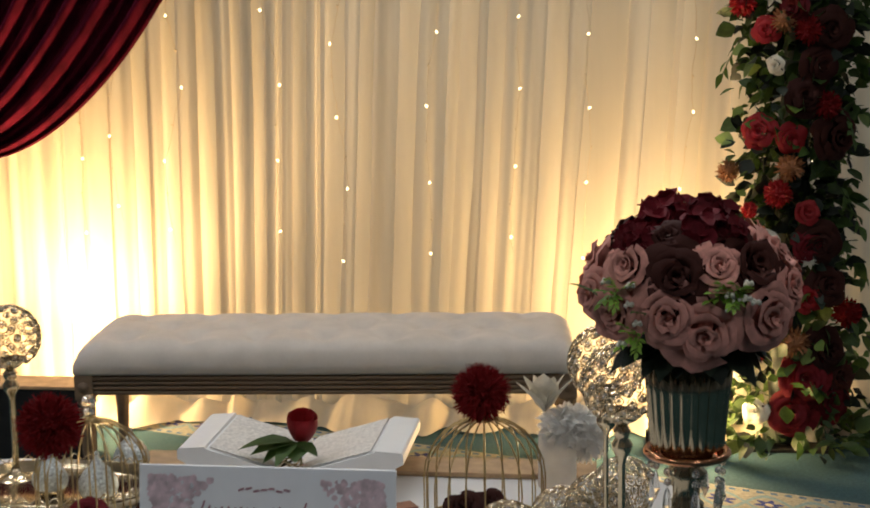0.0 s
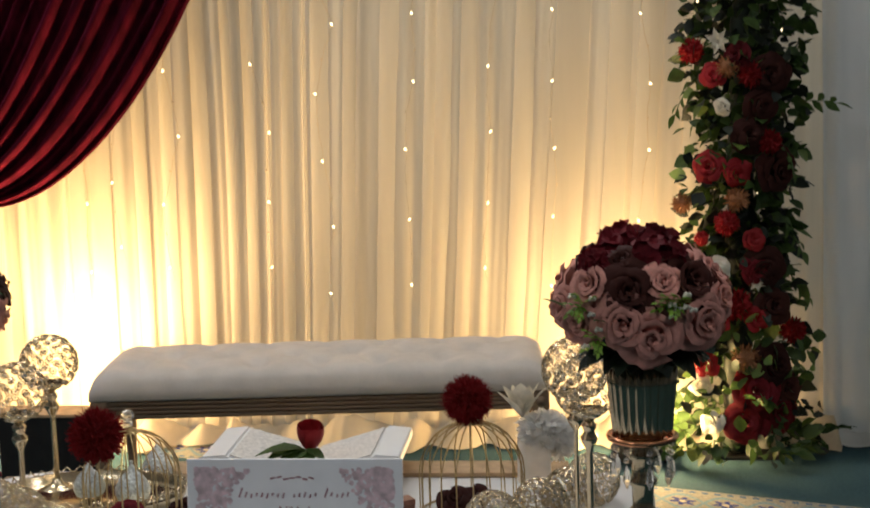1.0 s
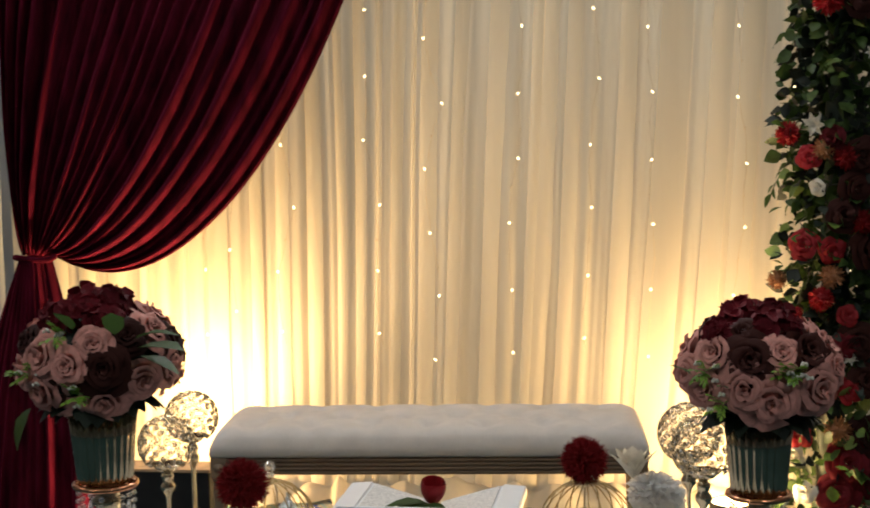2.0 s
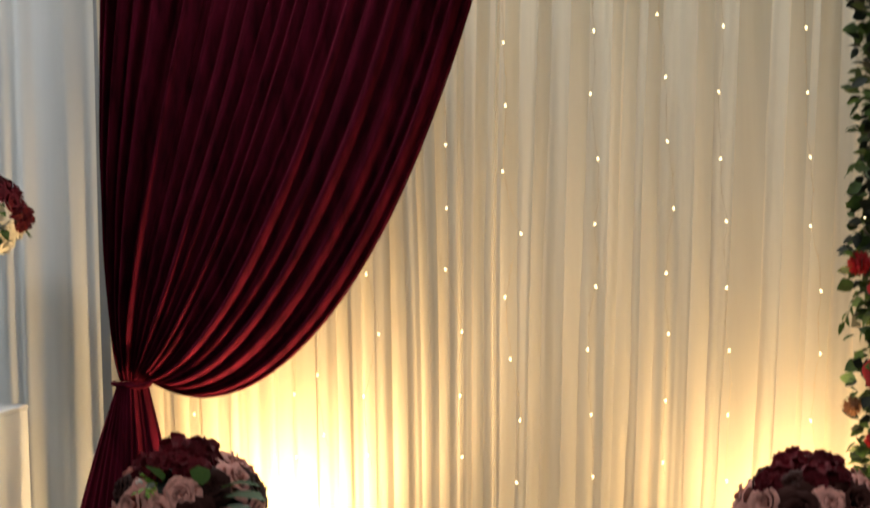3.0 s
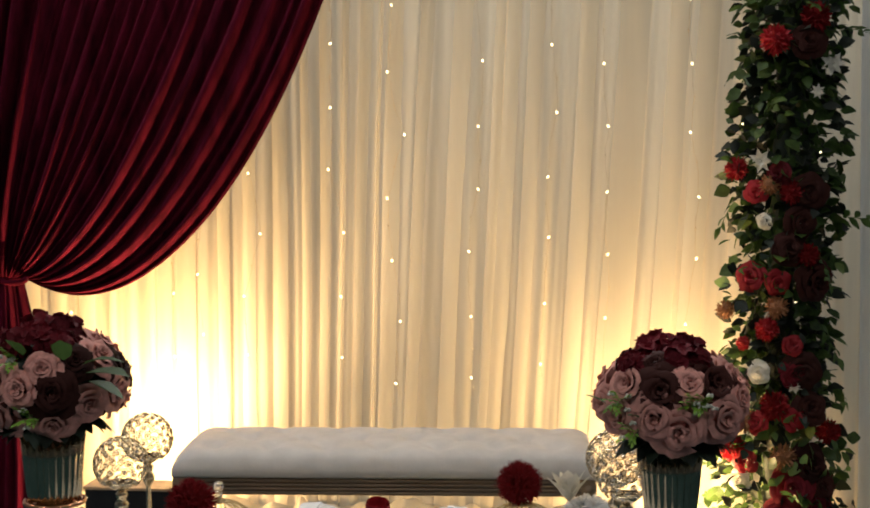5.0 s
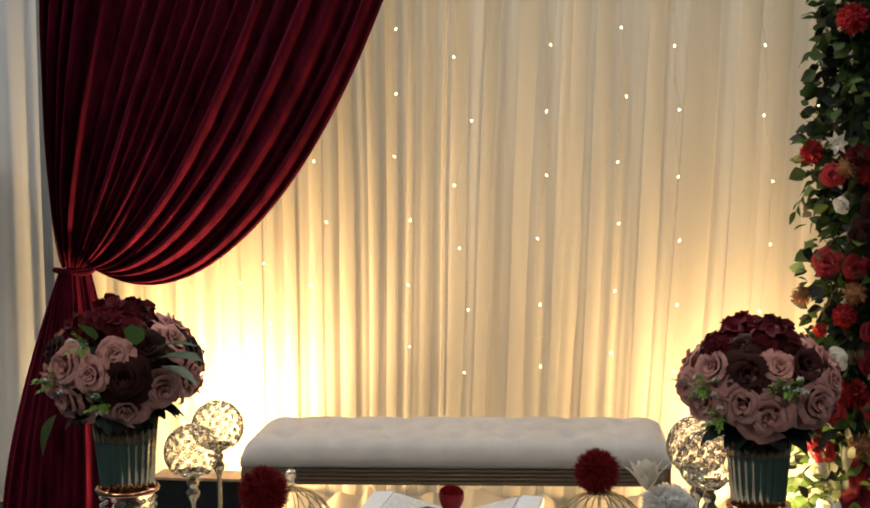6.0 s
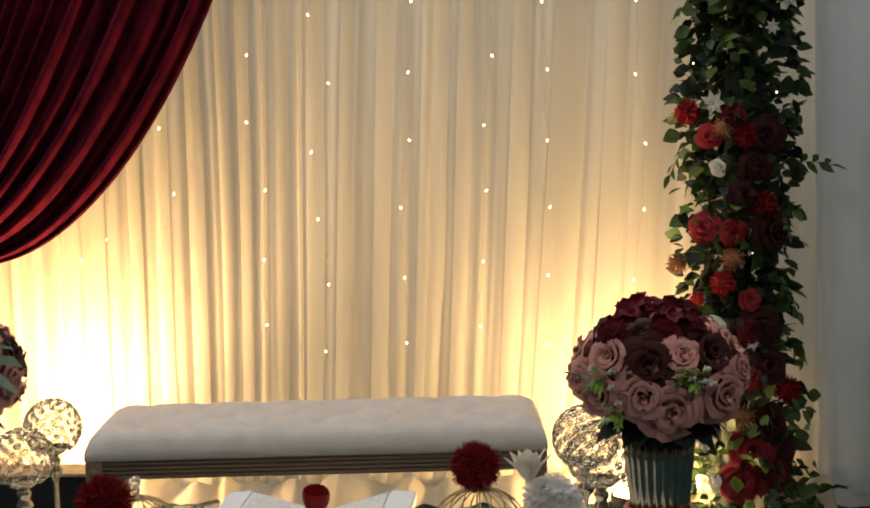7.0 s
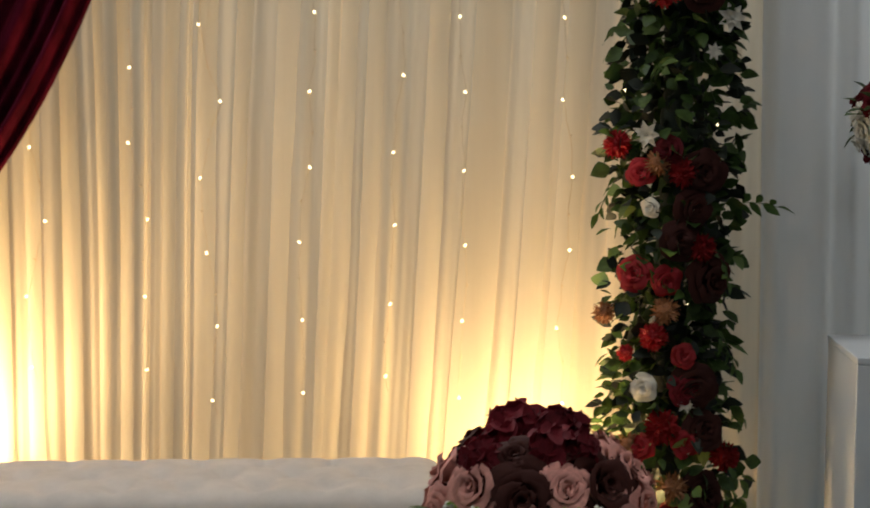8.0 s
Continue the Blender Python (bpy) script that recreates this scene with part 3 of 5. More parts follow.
drape = thing("velvet_drape", pose(0, 0, 0), "burgundy velvet drape swept aside and tied at waist height", "drape")
bm = bmesh.new()
add_grid(bm, drape_rows())
part("swag", bm, M_VELVET, drape)
bm = bmesh.new()
xs, fold = fold_profile(43, 0, 1, 0.04, 0.10, 1 / 120)
rows = []
for j in range(31):
    s = j / 30
    row = []
    for i in range(121):
        u = i / 120 - 0.5
        wide = 0.13 + 0.42 * (1 - (1 - s) ** 1.7) * (0.9 + 0.1 * s)
        front = -0.03 - 0.07 * math.cos(u * math.pi)
        y = 4.88 + front - (0.02 + 0.05 * s) * fold[min(i, 120)] - 0.05 * s
        row.append((TIE.x - 0.05 * s + u * wide, y, 0.985 - 0.970 * s + 0.02 * math.sin(u * 20) * (s if s < 1 else 0)))
    rows.append(row)
for q in (0.3, 0.7, 1.0):
    rows.append([(x + (x - TIE.x) * 0.25 * q + 0.22 * q * (x - TIE.x + 0.27) / 0.54, y - 0.28 * q * (0.7 + 0.3 * math.sin(x * 31)), 0.012 + 0.05 * (1 - q) * (1 + math.sin(x * 40)) * 0.5) for x, y, z in rows[30]])
add_grid(bm, rows)
part("tail", bm, M_VELVET, drape, "burgundy velvet tail falling to the carpet")
part("tie", tube([(TIE.x + 0.075 * math.cos(a), TIE.y - 0.025 + 0.055 * math.sin(a), TIE.z + 0.006 * math.sin(2 * a)) for a in [k * 2 * math.pi / 20 for k in range(20)]], 0.011, 8, closed=True), M_VELVET, drape, "narrow burgundy tie band")

# ---- fairy lights hanging in front of the backdrop ----
BULB = mesh_of(ball(bmesh.new(), (0, 0, 0), 0.0047, 1, (1, 1, 1.4)), "bulb", M_BULB)
BULB_OFF = mesh_of(ball(bmesh.new(), (0, 0, 0), 0.0036, 1, (1, 1, 1.8)), "unlit_bulb", M_WIRE)
rnd = random.Random(77)
# each string: height of its lowest lit bulb, then how far left or right its bulbs hang, from the lowest up
STRINGS = ((-1.86, 0.83, ()), (-1.41, 0.66, (0.0, 0.0)), (-1.31, 0.745, (0.02, 0.0, 0.03)), (-1.09, 0.66, (-0.02, -0.03, 0.04, -0.005)),
           (-0.74, 0.662, (0.015, 0.014, 0.028, -0.031, -0.02)), (-0.51, 0.56, (0.0, 0.02, -0.011, -0.027, 0.043)),
           (-0.19, 0.589, (-0.02, -0.02, -0.027, 0.01, 0.012, 0.03)), (0.09, 0.643, (-0.029, -0.013, 0.003, 0.0, 0.034)),
           (0.32, 0.58, (-0.02, -0.01, 0.0, -0.004, 0.0)), (0.635, 0.565, (0.0, -0.02, 0.02, 0.027, -0.006)))
PITCH = 0.2455
for sx, low, sides in STRINGS:
    strand = thing("fairy_light_string", pose(sx, 5.07, 3.2), "thin clear string of small warm white fairy lights", "fairy lights", "fairy light strings on the backdrop")
    lit = []
    while low + PITCH * len(lit) < 3.05:
        k = len(lit)
        lit.append((sides[k] if k < len(sides) else rnd.uniform(-0.03, 0.03), -0.010, low + PITCH * k - 3.2 + rnd.uniform(-0.008, 0.008)))
    unlit = [((p[0] + q[0]) / 2 + rnd.uniform(-0.012, 0.012), -0.008, (p[2] + q[2]) / 2 + rnd.uniform(-0.015, 0.015)) for p, q in zip(lit, lit[1:])]
    run = sorted(lit + unlit, key=lambda p: p[2])
    pts = []
    for p, q in zip(run, run[1:]):
        for f in (0.0, 0.33, 0.66):
            pts.append((p[0] + (q[0] - p[0]) * f + rnd.uniform(-0.004, 0.004), rnd.uniform(-0.005, 0.005), p[2] + (q[2] - p[2]) * f))
    part("lead", tube([(pts[0][0] + 0.01, 0.0, pts[0][2] - 0.05)] + pts + [(0.0, 0.0, 0.0)], 0.0010, 4), M_WIRE, strand)
    for p in lit:
        part("bulb", BULB, None, strand, m=Matrix.Translation(p) @ pose(0, 0, 0, 0, rnd.uniform(-50, 50), 0))
    for p in unlit:
        part("unlit_bulb", BULB_OFF, None, strand, "unlit clear bulb", m=Matrix.Translation(p) @ pose(0, 0, 0, 0, rnd.uniform(-50, 50), 0))

# ---- stage uplights and their low black screen ----
for ux, uy, power in UPLIGHTS:
    t = thing("stage_uplight", pose(ux, uy, 0), "small black stage uplight on the carpet", "stage light", "uplights behind the bench")
    part("housing", lathe([(0.02, 0.012), (0.075, 0.012), (0.085, 0.03), (0.085, 0.10), (0.080, 0.105), (0.075, 0.10)], 20), M_BLACK, t)
    part("lens", lathe([(0.0005, 0.101), (0.072, 0.101), (0.074, 0.094)], 20), M_LENS, t, "glowing warm lens")
    for s in (-1, 1):
        part("bracket", box(s * 0.088 - 0.004, s * 0.088 + 0.004, -0.02, 0.02, 0.0, 0.07, bevel=0.002), M_BLACK, t, smooth=False)
t = thing("low_black_case", pose(-1.43, 4.60, 0), "low black equipment case with a raw tan top edge", "case")
part("body", box(-0.17, 0.17, -0.06, 0.06, 0.0, 0.232, bevel=0.006), M_BLACK, t, smooth=False)
part("top_edge", box(-0.175, 0.175, -0.065, 0.065, 0.2322, 0.244, bevel=0.003), M_TAN, t, smooth=False)

# ---- tufted bench ----
BX0, BX1, BY0, BY1 = -1.157, 0.290, 4.215, 4.675
bench = thing("upholstered_bench", pose((BX0 + BX1) / 2, (BY0 + BY1) / 2, 0.008, 0, 0, 5), "long greige button-tufted bench with a reeded weathered wood frame", "bench")
HW, HD = (BX1 - BX0) / 2, (BY1 - BY0) / 2
bm = bmesh.new()
rows = []
NX, NY = 200, 60
buttons = [(-HW + 0.13 + 0.195 * k + (0.0975 if r % 2 else 0), -HD + 0.105 + 0.125 * r) for r in range(3) for k in range(8) if -HW + 0.13 + 0.195 * k + (0.0975 if r % 2 else 0) < HW - 0.08]
creases = [(a, b) for a in buttons for b in buttons if a[1] < b[1] and math.hypot(a[0] - b[0], a[1] - b[1]) < 0.17]
creases += [((x, y), (x, -HD + 0.02)) for x, y in buttons if y < -HD + 0.12] + [((x, y), (x, HD - 0.02)) for x, y in buttons if y > HD - 0.16]


def crease_gap(x, y):
    best = 1.0
    for (ax, ay), (bx, by) in creases:
        if min(ax, bx) - 0.05 < x < max(ax, bx) + 0.05:
            t = max(0.0, min(1.0, ((x - ax) * (bx - ax) + (y - ay) * (by - ay)) / ((bx - ax) ** 2 + (by - ay) ** 2)))
            best = min(best, math.hypot(x - ax - t * (bx - ax), y - ay - t * (by - ay)))
    return best


for j in range(NY + 1):
    row = []
    v = -1 + 2 * j / NY
    for i in range(NX + 1):
        u = -1 + 2 * i / NX
        x, y = u * HW, v * HD
        ex, ey = max(0, (HW - abs(x)) / 0.10), max(0, (HD - abs(y)) / 0.075)
        edge = min(1, ex) * min(1, ey)
        crown = (1 - (1 - min(1, ex)) ** 2.2) ** 0.45 * (1 - (1 - min(1, ey)) ** 2.2) ** 0.45
        dip = 0
        for bx, by in buttons:
            d2 = ((x - bx) / 0.046) ** 2 + ((y - by) / 0.040) ** 2
            if d2 < 9:
                dip += math.exp(-d2) * 0.022
        dip += 0.007 * math.exp(-(crease_gap(x, y) / 0.022) ** 2)
        row.append((x, y, 0.405 + 0.062 * crown + 0.006 * (1 - v * v) - dip * edge))
    rows.append(row)
vs = add_grid(bm, rows)
ring = vs[0] + [r[-1] for r in vs[1:]] + vs[-1][::-1][1:] + [r[0] for r in vs[::-1]][1:-1]
low = [bm.verts.new((v.co.x * 1.002, v.co.y * 1.004, 0.380)) for v in ring]
low2 = [bm.verts.new((v.co.x * 0.994, v.co.y * 0.985, 0.374)) for v in ring]
for a, b in ((ring, low), (low, low2)):
    for k in range(len(a)):
        bm.faces.new((a[k], a[(k + 1) % len(a)], b[(k + 1) % len(a)], b[k]))
bm.faces.new(low2)
bmesh.ops.recalc_face_normals(bm, faces=bm.faces)
cushion = part("cushion", bm, M_LINEN, bench, "greige linen cushion with deep button tufts")
BUTTON = mesh_of(ball(bmesh.new(), (0, 0, 0), 0.010, 2, (1, 1, 0.45)), "button", M_LINEN)
for bx, by in buttons:
    part("button", BUTTON, None, cushion, m=Matrix.Translation((bx, by, 0.4395)))


REED = mesh_of(box(-HW + 0.045, HW - 0.045, -0.007, 0.007, -0.0045, 0.0045, bevel=0.0025), "reed", M_OAK, smooth=False)
for q, nm in ((-1, "front_rail"), (1, "back_rail")):
    rail_ob = part(nm, box(-HW + 0.045, HW - 0.045, q * (HD - 0.028) - 0.012, q * (HD - 0.028) + 0.012, 0.312, 0.373, bevel=0.002), M_OAK, bench, smooth=False)
    for zc in (0.322, 0.336, 0.350, 0.364):
        part("reed", REED, None, rail_ob, m=Matrix.Translation((0, q * (HD - 0.016 + 0.005), zc)))
for s in (-1, 1):
    part("side_rail", box(s * (HW - 0.028) - 0.012, s * (HW - 0.028) + 0.012, -HD + 0.045, HD - 0.045, 0.312, 0.373, bevel=0.003), M_OAK, bench, smooth=False)
    for q in (-1, 1):
        b = bmesh.new()
        cx, cy = s * (HW - 0.028), q * (HD - 0.028)
        add_box(b, cx - 0.027, cx + 0.027, cy - 0.027, cy + 0.027, 0.30, 0.374, bevel=0.004)
        lathe([(0.011, -0.008), (0.013, 0.02), (0.022, 0.25), (0.024, 0.27), (0.018, 0.278), (0.025, 0.286), (0.025, 0.30)], 18, 10, 0.06, b, (cx, cy, 0))
        leg = part("leg", b, M_OAK, bench, smooth=False)
        part("rosette", lathe([(0.017, 0), (0.016, 0.003), (0.011, 0.003), (0.009, 0.006), (0.001, 0.007)], 16), M_OAK, leg, m=Matrix.Translation((cx, cy + q * 0.0272, 0.338)) @ facing((0, q, 0)))

# ---- flower arch: column and top garland ----
arch = thing("flower_arch", pose(0, 0, 0), "arch dressed in ivy with red, wine and ivory silk flowers", "flower arch")


def col_x(z):
    return 0.935 + 0.024 * z


part("pole", tube([(col_x(z), 4.89, z) for z in (0.0, 1.0, 2.0, 2.88)], 0.022, 10), M_STEM, arch)
part("crossbar", tube([(x, 4.89, 2.88) for x in (1.15, 0.4, -0.4, -0.9)], 0.022, 10), M_STEM, arch)
part("foot", box(0.78, 1.10, 4.80, 5.00, 0.0, 0.012, bevel=0.004), M_BLACK, arch, smooth=False)
rnd = random.Random(9)


def arch_spot(radius):
    """A place on the leafy surface of the arch, with the way outward."""
    if rnd.random() < 0.70:
        z = 2.88 * rnd.random() ** 0.9
        wide = radius * (1.0 + 0.22 * noise.noise((z * 3.1, 2, 0))) * (1.25 if z < 0.45 else 1.0) * (1.25 if z < 0.16 else 1.0)
        a = rnd.uniform(-math.pi, math.pi)
        d = Vector((math.cos(a), math.sin(a), rnd.uniform(-0.3, 0.3)))
        return Vector((col_x(z) + wide * d.x, 4.87 + wide * 0.85 * d.y, z + 0.02)), d
    x = rnd.uniform(-0.8, 1.2)
    a = rnd.uniform(-math.pi, math.pi)
    wide = radius * (0.95 + 0.25 * noise.noise((x * 3.3, 7, 0)))
    d = Vector((rnd.uniform(-0.3, 0.3), math.cos(a), math.sin(a)))
    return Vector((x, 4.88 + wide * d.y, 2.80 + wide * d.z)), d


def put_leaf(meshes, name, p, d, size, under, down=0.5):
    along = (d + Vector((rnd.uniform(-0.7, 0.7), rnd.uniform(-0.7, 0.7), rnd.uniform(-0.8, 0.6) - down * 0.4))).normalized()
    m = Matrix.Translation(p) @ along.to_track_quat("Y", "Z").to_matrix().to_4x4() @ Matrix.Rotation(rnd.uniform(-1, 1), 4, "Y") @ Matrix.Scale(size, 4)
    part(name, rnd.choice(meshes), None, under, m=m)


# near-black core added along the arch, shade within the foliage put into colour
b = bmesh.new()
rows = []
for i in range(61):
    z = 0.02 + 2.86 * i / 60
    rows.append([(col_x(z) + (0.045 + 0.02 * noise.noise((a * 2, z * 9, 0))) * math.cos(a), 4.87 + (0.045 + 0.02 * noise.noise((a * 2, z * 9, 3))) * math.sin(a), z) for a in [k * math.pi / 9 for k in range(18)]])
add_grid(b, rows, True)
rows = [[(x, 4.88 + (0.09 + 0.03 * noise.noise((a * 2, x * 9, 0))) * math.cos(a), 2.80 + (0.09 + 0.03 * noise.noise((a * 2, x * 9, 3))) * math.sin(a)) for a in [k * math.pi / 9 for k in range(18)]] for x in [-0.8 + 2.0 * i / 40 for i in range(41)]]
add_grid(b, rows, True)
part("moss_wrap", b, M_LEAFDARK, arch, "dark core for the shade inside the ivy")
# dense inner ivy, too small and many to tell apart
bm = bmesh.new()
# second share of the ivy, with shade put into its colour
dark = bmesh.new()
for k in range(5600):
    p, d = arch_spot(rnd.uniform(0.05, 0.195))
    if p.z < 0.0:
        continue
    along = (d + Vector((rnd.uniform(-1, 1), rnd.uniform(-1, 1), rnd.uniform(-1, 0.8)))).normalized()
    m = Matrix.Translation(p) @ along.to_track_quat("Y", "Z").to_matrix().to_4x4() @ Matrix.Rotation(rnd.uniform(-1.5, 1.5), 4, "Y")
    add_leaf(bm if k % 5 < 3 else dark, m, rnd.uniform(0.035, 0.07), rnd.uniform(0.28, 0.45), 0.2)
tagged(part("ivy", bm, M_LEAF, arch), kind="stuff")
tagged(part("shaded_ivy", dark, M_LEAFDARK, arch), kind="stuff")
for k in range(290):
    p, d = arch_spot(rnd.uniform(0.165, 0.205))
    # extra pale leaves on the uplight side put its glow into the colour
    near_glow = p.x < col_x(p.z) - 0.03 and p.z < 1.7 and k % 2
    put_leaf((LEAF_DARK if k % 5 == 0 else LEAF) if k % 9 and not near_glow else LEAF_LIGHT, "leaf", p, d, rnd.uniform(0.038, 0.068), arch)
for k in range(44):
    p, d = arch_spot(0.165)
    put_leaf(SPRIG, "twig", p, d, rnd.uniform(0.11, 0.17), arch)
# leafy twigs hanging from the garland
for x in (-0.58, -0.26, -0.2, 0.05, 0.14, 0.33, 0.52, 0.66, 0.78, 1.05):
    along = Vector((rnd.uniform(-0.4, 0.4), rnd.uniform(-0.5, 0.0), -1)).normalized()
    m = Matrix.Translation((x, 4.80, 2.73)) @ along.to_track_quat("Y", "Z").to_matrix().to_4x4() @ Matrix.Scale(rnd.uniform(0.17, 0.22), 4)
    part("twig", rnd.choice(SPRIG), None, arch, m=m)
# ground ivy round the foot, its uplight-side leaves coloured paler for the glow
for k in range(110):
    a = rnd.uniform(-math.pi, math.pi)
    d = Vector((math.cos(a), math.sin(a), rnd.uniform(0.0, 0.9)))
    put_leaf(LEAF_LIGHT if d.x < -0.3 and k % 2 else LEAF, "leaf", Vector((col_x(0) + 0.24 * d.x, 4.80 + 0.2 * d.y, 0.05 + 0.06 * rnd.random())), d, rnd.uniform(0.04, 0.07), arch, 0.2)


def bloom(name, meshes, x, y, z, r, under, label="", tilt=(0, -1, 0.1)):
    d = Vector(tilt) + Vector((rnd.uniform(-0.3, 0.3), 0, rnd.uniform(-0.25, 0.25)))
    part(name, rnd.choice(meshes), None, under, label, m=Matrix.Translation((x, y, z)) @ facing(d, rnd.random() * 6.28) @ Matrix.Scale(r, 4))


def blooms(name, meshes, label, spots):
    for x, z, r in spots:
        x, z = (0.785 + 0.94 * (x - 0.80), 0.465 + 0.93 * (z - 0.43)) if z < 2.5 else (0.035 + 0.957 * x, z - 0.07)
        side = max(-1.0, min(1.0, (x - col_x(min(z, 2.4))) / 0.22)) if z < 2.5 else 0.0
        bloom(name, meshes, x, 4.87 - 0.17 * math.sqrt(max(0.05, 1 - side * side)), z, r * 0.92, arch, label, (side * 0.8, -1, 0.1))


blooms("dahlia", POM_RED, "crimson silk dahlia", ((0.935, 1.935, 0.062), (0.80, 1.447, 0.05), (0.915, 0.835, 0.05), (0.79, 0.36, 0.058), (0.83, 0.775, 0.03), (0.42, 2.76, 0.05), (-0.42, 2.73, 0.05)))
blooms("dahlia", POM_DARK, "dark maroon silk dahlia", ((1.155, 0.43, 0.052), (1.08, 2.02, 0.06), (0.945, 0.54, 0.062), (1.0, 1.36, 0.05), (1.06, 1.12, 0.05)))
blooms("dahlia", POM_RUST, "rust brown dried dahlia", ((0.765, 0.895, 0.042), (0.98, 0.34, 0.058), (0.92, 1.39, 0.045), (0.84, 0.47, 0.05), (0.95, 0.92, 0.05)))
blooms("rose", ROSE_RED, "crimson silk rose", ((0.855, 1.035, 0.052), (0.95, 1.015, 0.048), (0.84, 0.315, 0.05), (0.87, 1.36, 0.042), (1.01, 0.775, 0.036), (0.88, 0.47, 0.042), (1.02, 0.49, 0.045), (0.95, 2.70, 0.05), (-0.30, 2.78, 0.05)))
blooms("rose", ROSE_WINE, "wine red silk rose", ((1.02, 0.22, 0.078), (0.98, 0.10, 0.075), (1.10, 0.14, 0.07), (0.95, 1.43, 0.045), (1.02, 0.66, 0.05)))
blooms("rose", ROSE_DARK, "nearly black maroon silk rose", ((1.09, 1.02, 0.072), (1.06, 1.36, 0.066), (1.04, 1.25, 0.055), (1.05, 0.67, 0.066), (1.08, 0.31, 0.072), (1.13, 0.22, 0.06), (1.05, 1.93, 0.06), (1.08, 0.53, 0.06), (0.99, 1.15, 0.06)))
blooms("rose", ROSE_IVORY, "ivory silk rose", ((0.885, 0.665, 0.042), (0.82, 0.235, 0.040), (0.86, 0.10, 0.042), (0.90, 1.25, 0.030)))
blooms("lily", STAR, "white star-shaped silk lily", ((1.145, 1.845, 0.05), (0.885, 1.48, 0.048), (1.02, 0.62, 0.035), (1.09, 1.74, 0.03)))
for x, z in ((-0.49, 2.75), (0.08, 2.69), (0.25, 2.68), (0.63, 2.67)):
    bloom("rose", ROSE_WINE if x < 0 else (ROSE_IVORY if x < 0.3 else ROSE_DARK), x, 4.74, z, 0.058, arch, "silk rose in the garland", (0, -1, -0.3))
# tiny warm lights threaded through the column
for k in range(6):
    z = rnd.uniform(0.1, 2.4)
    part("bulb", BULB, None, arch, "tiny warm light", m=Matrix.Translation((col_x(z) - rnd.uniform(-0.1, 0.19), 4.86 - rnd.uniform(0.05, 0.17), z)) @ Matrix.Scale(0.7, 4))

# ---- gift table ----
TZ = 0.48
table = thing("gift_table", pose(-0.215, 2.43, 0), "low oblong table under a white cloth", "table")


def slab_outline(hx, hy, r, n=8):
    out = []
    for cx, cy, a0 in ((hx - r, hy - r, 0), (-hx + r, hy - r, 90), (-hx + r, -hy + r, 180), (hx - r, -hy + r, 270)):
        for k in range(n + 1):
            a = radians(a0 + 90 * k / n)
            out.append((cx + r * math.cos(a), cy + r * math.sin(a)))
    return out


outline = []
base = slab_outline(0.78, 0.68, 0.16, 10)
for k in range(len(base)):
    a, b = base[k], base[(k + 1) % len(base)]
    n = max(1, int(math.hypot(b[0] - a[0], b[1] - a[1]) / 0.02))
    outline += [(a[0] + (b[0] - a[0]) * i / n, a[1] + (b[1] - a[1]) * i / n) for i in range(n)]
bm = bmesh.new()
rows = [[(x * f, y * f, TZ + 0.0015 * noise.noise((x * 6, y * 6, 1))) for x, y in outline] for f in (0.02, 0.3, 0.6, 0.85, 0.985)]
for s in (0.0, 0.03, 0.15, 0.4, 0.7, 1.0):
    row = []
    for k, (x, y) in enumerate(outline):
        wave = 0.018 * math.sin(k * 0.42 + 2 * noise.noise((k * 0.05, 0, 0))) * s
        n = Vector((x, y, 0)).normalized()
        row.append((x * 1.0 + n.x * (0.004 + 0.03 * s + wave), y + n.y * (0.004 + 0.03 * s + wave), (TZ - 0.008) * (1 - s) + 0.012 * s))
    rows.append(row)
add_grid(bm, rows, True)
part("cloth", bm, M_CLOTH, table, "white cloth hanging to the carpet in soft folds")
part("top", box(-0.76, 0.76, -0.66, 0.66, TZ - 0.04, TZ - 0.008, bevel=0.004), M_OAK, table, smooth=False)
for sx in (-1, 1):
    for sy in (-1, 1):
        part("leg", tube([(sx * 0.66, sy * 0.56, 0), (sx * 0.66, sy * 0.56, 0.2), (sx * 0.66, sy * 0.56, TZ - 0.04)], 0.02, 10), M_OAK, table)

whole("wooden_board", box(-0.575, 0.378, 3.045, 3.145, TZ + 0.0015, TZ + 0.012, bevel=0.002), M_TAN, "plain tan wooden board along the back of the table", "board", smooth=False)

# ---- the two rose bouquets in ribbed vases on crystal-hung stands ----


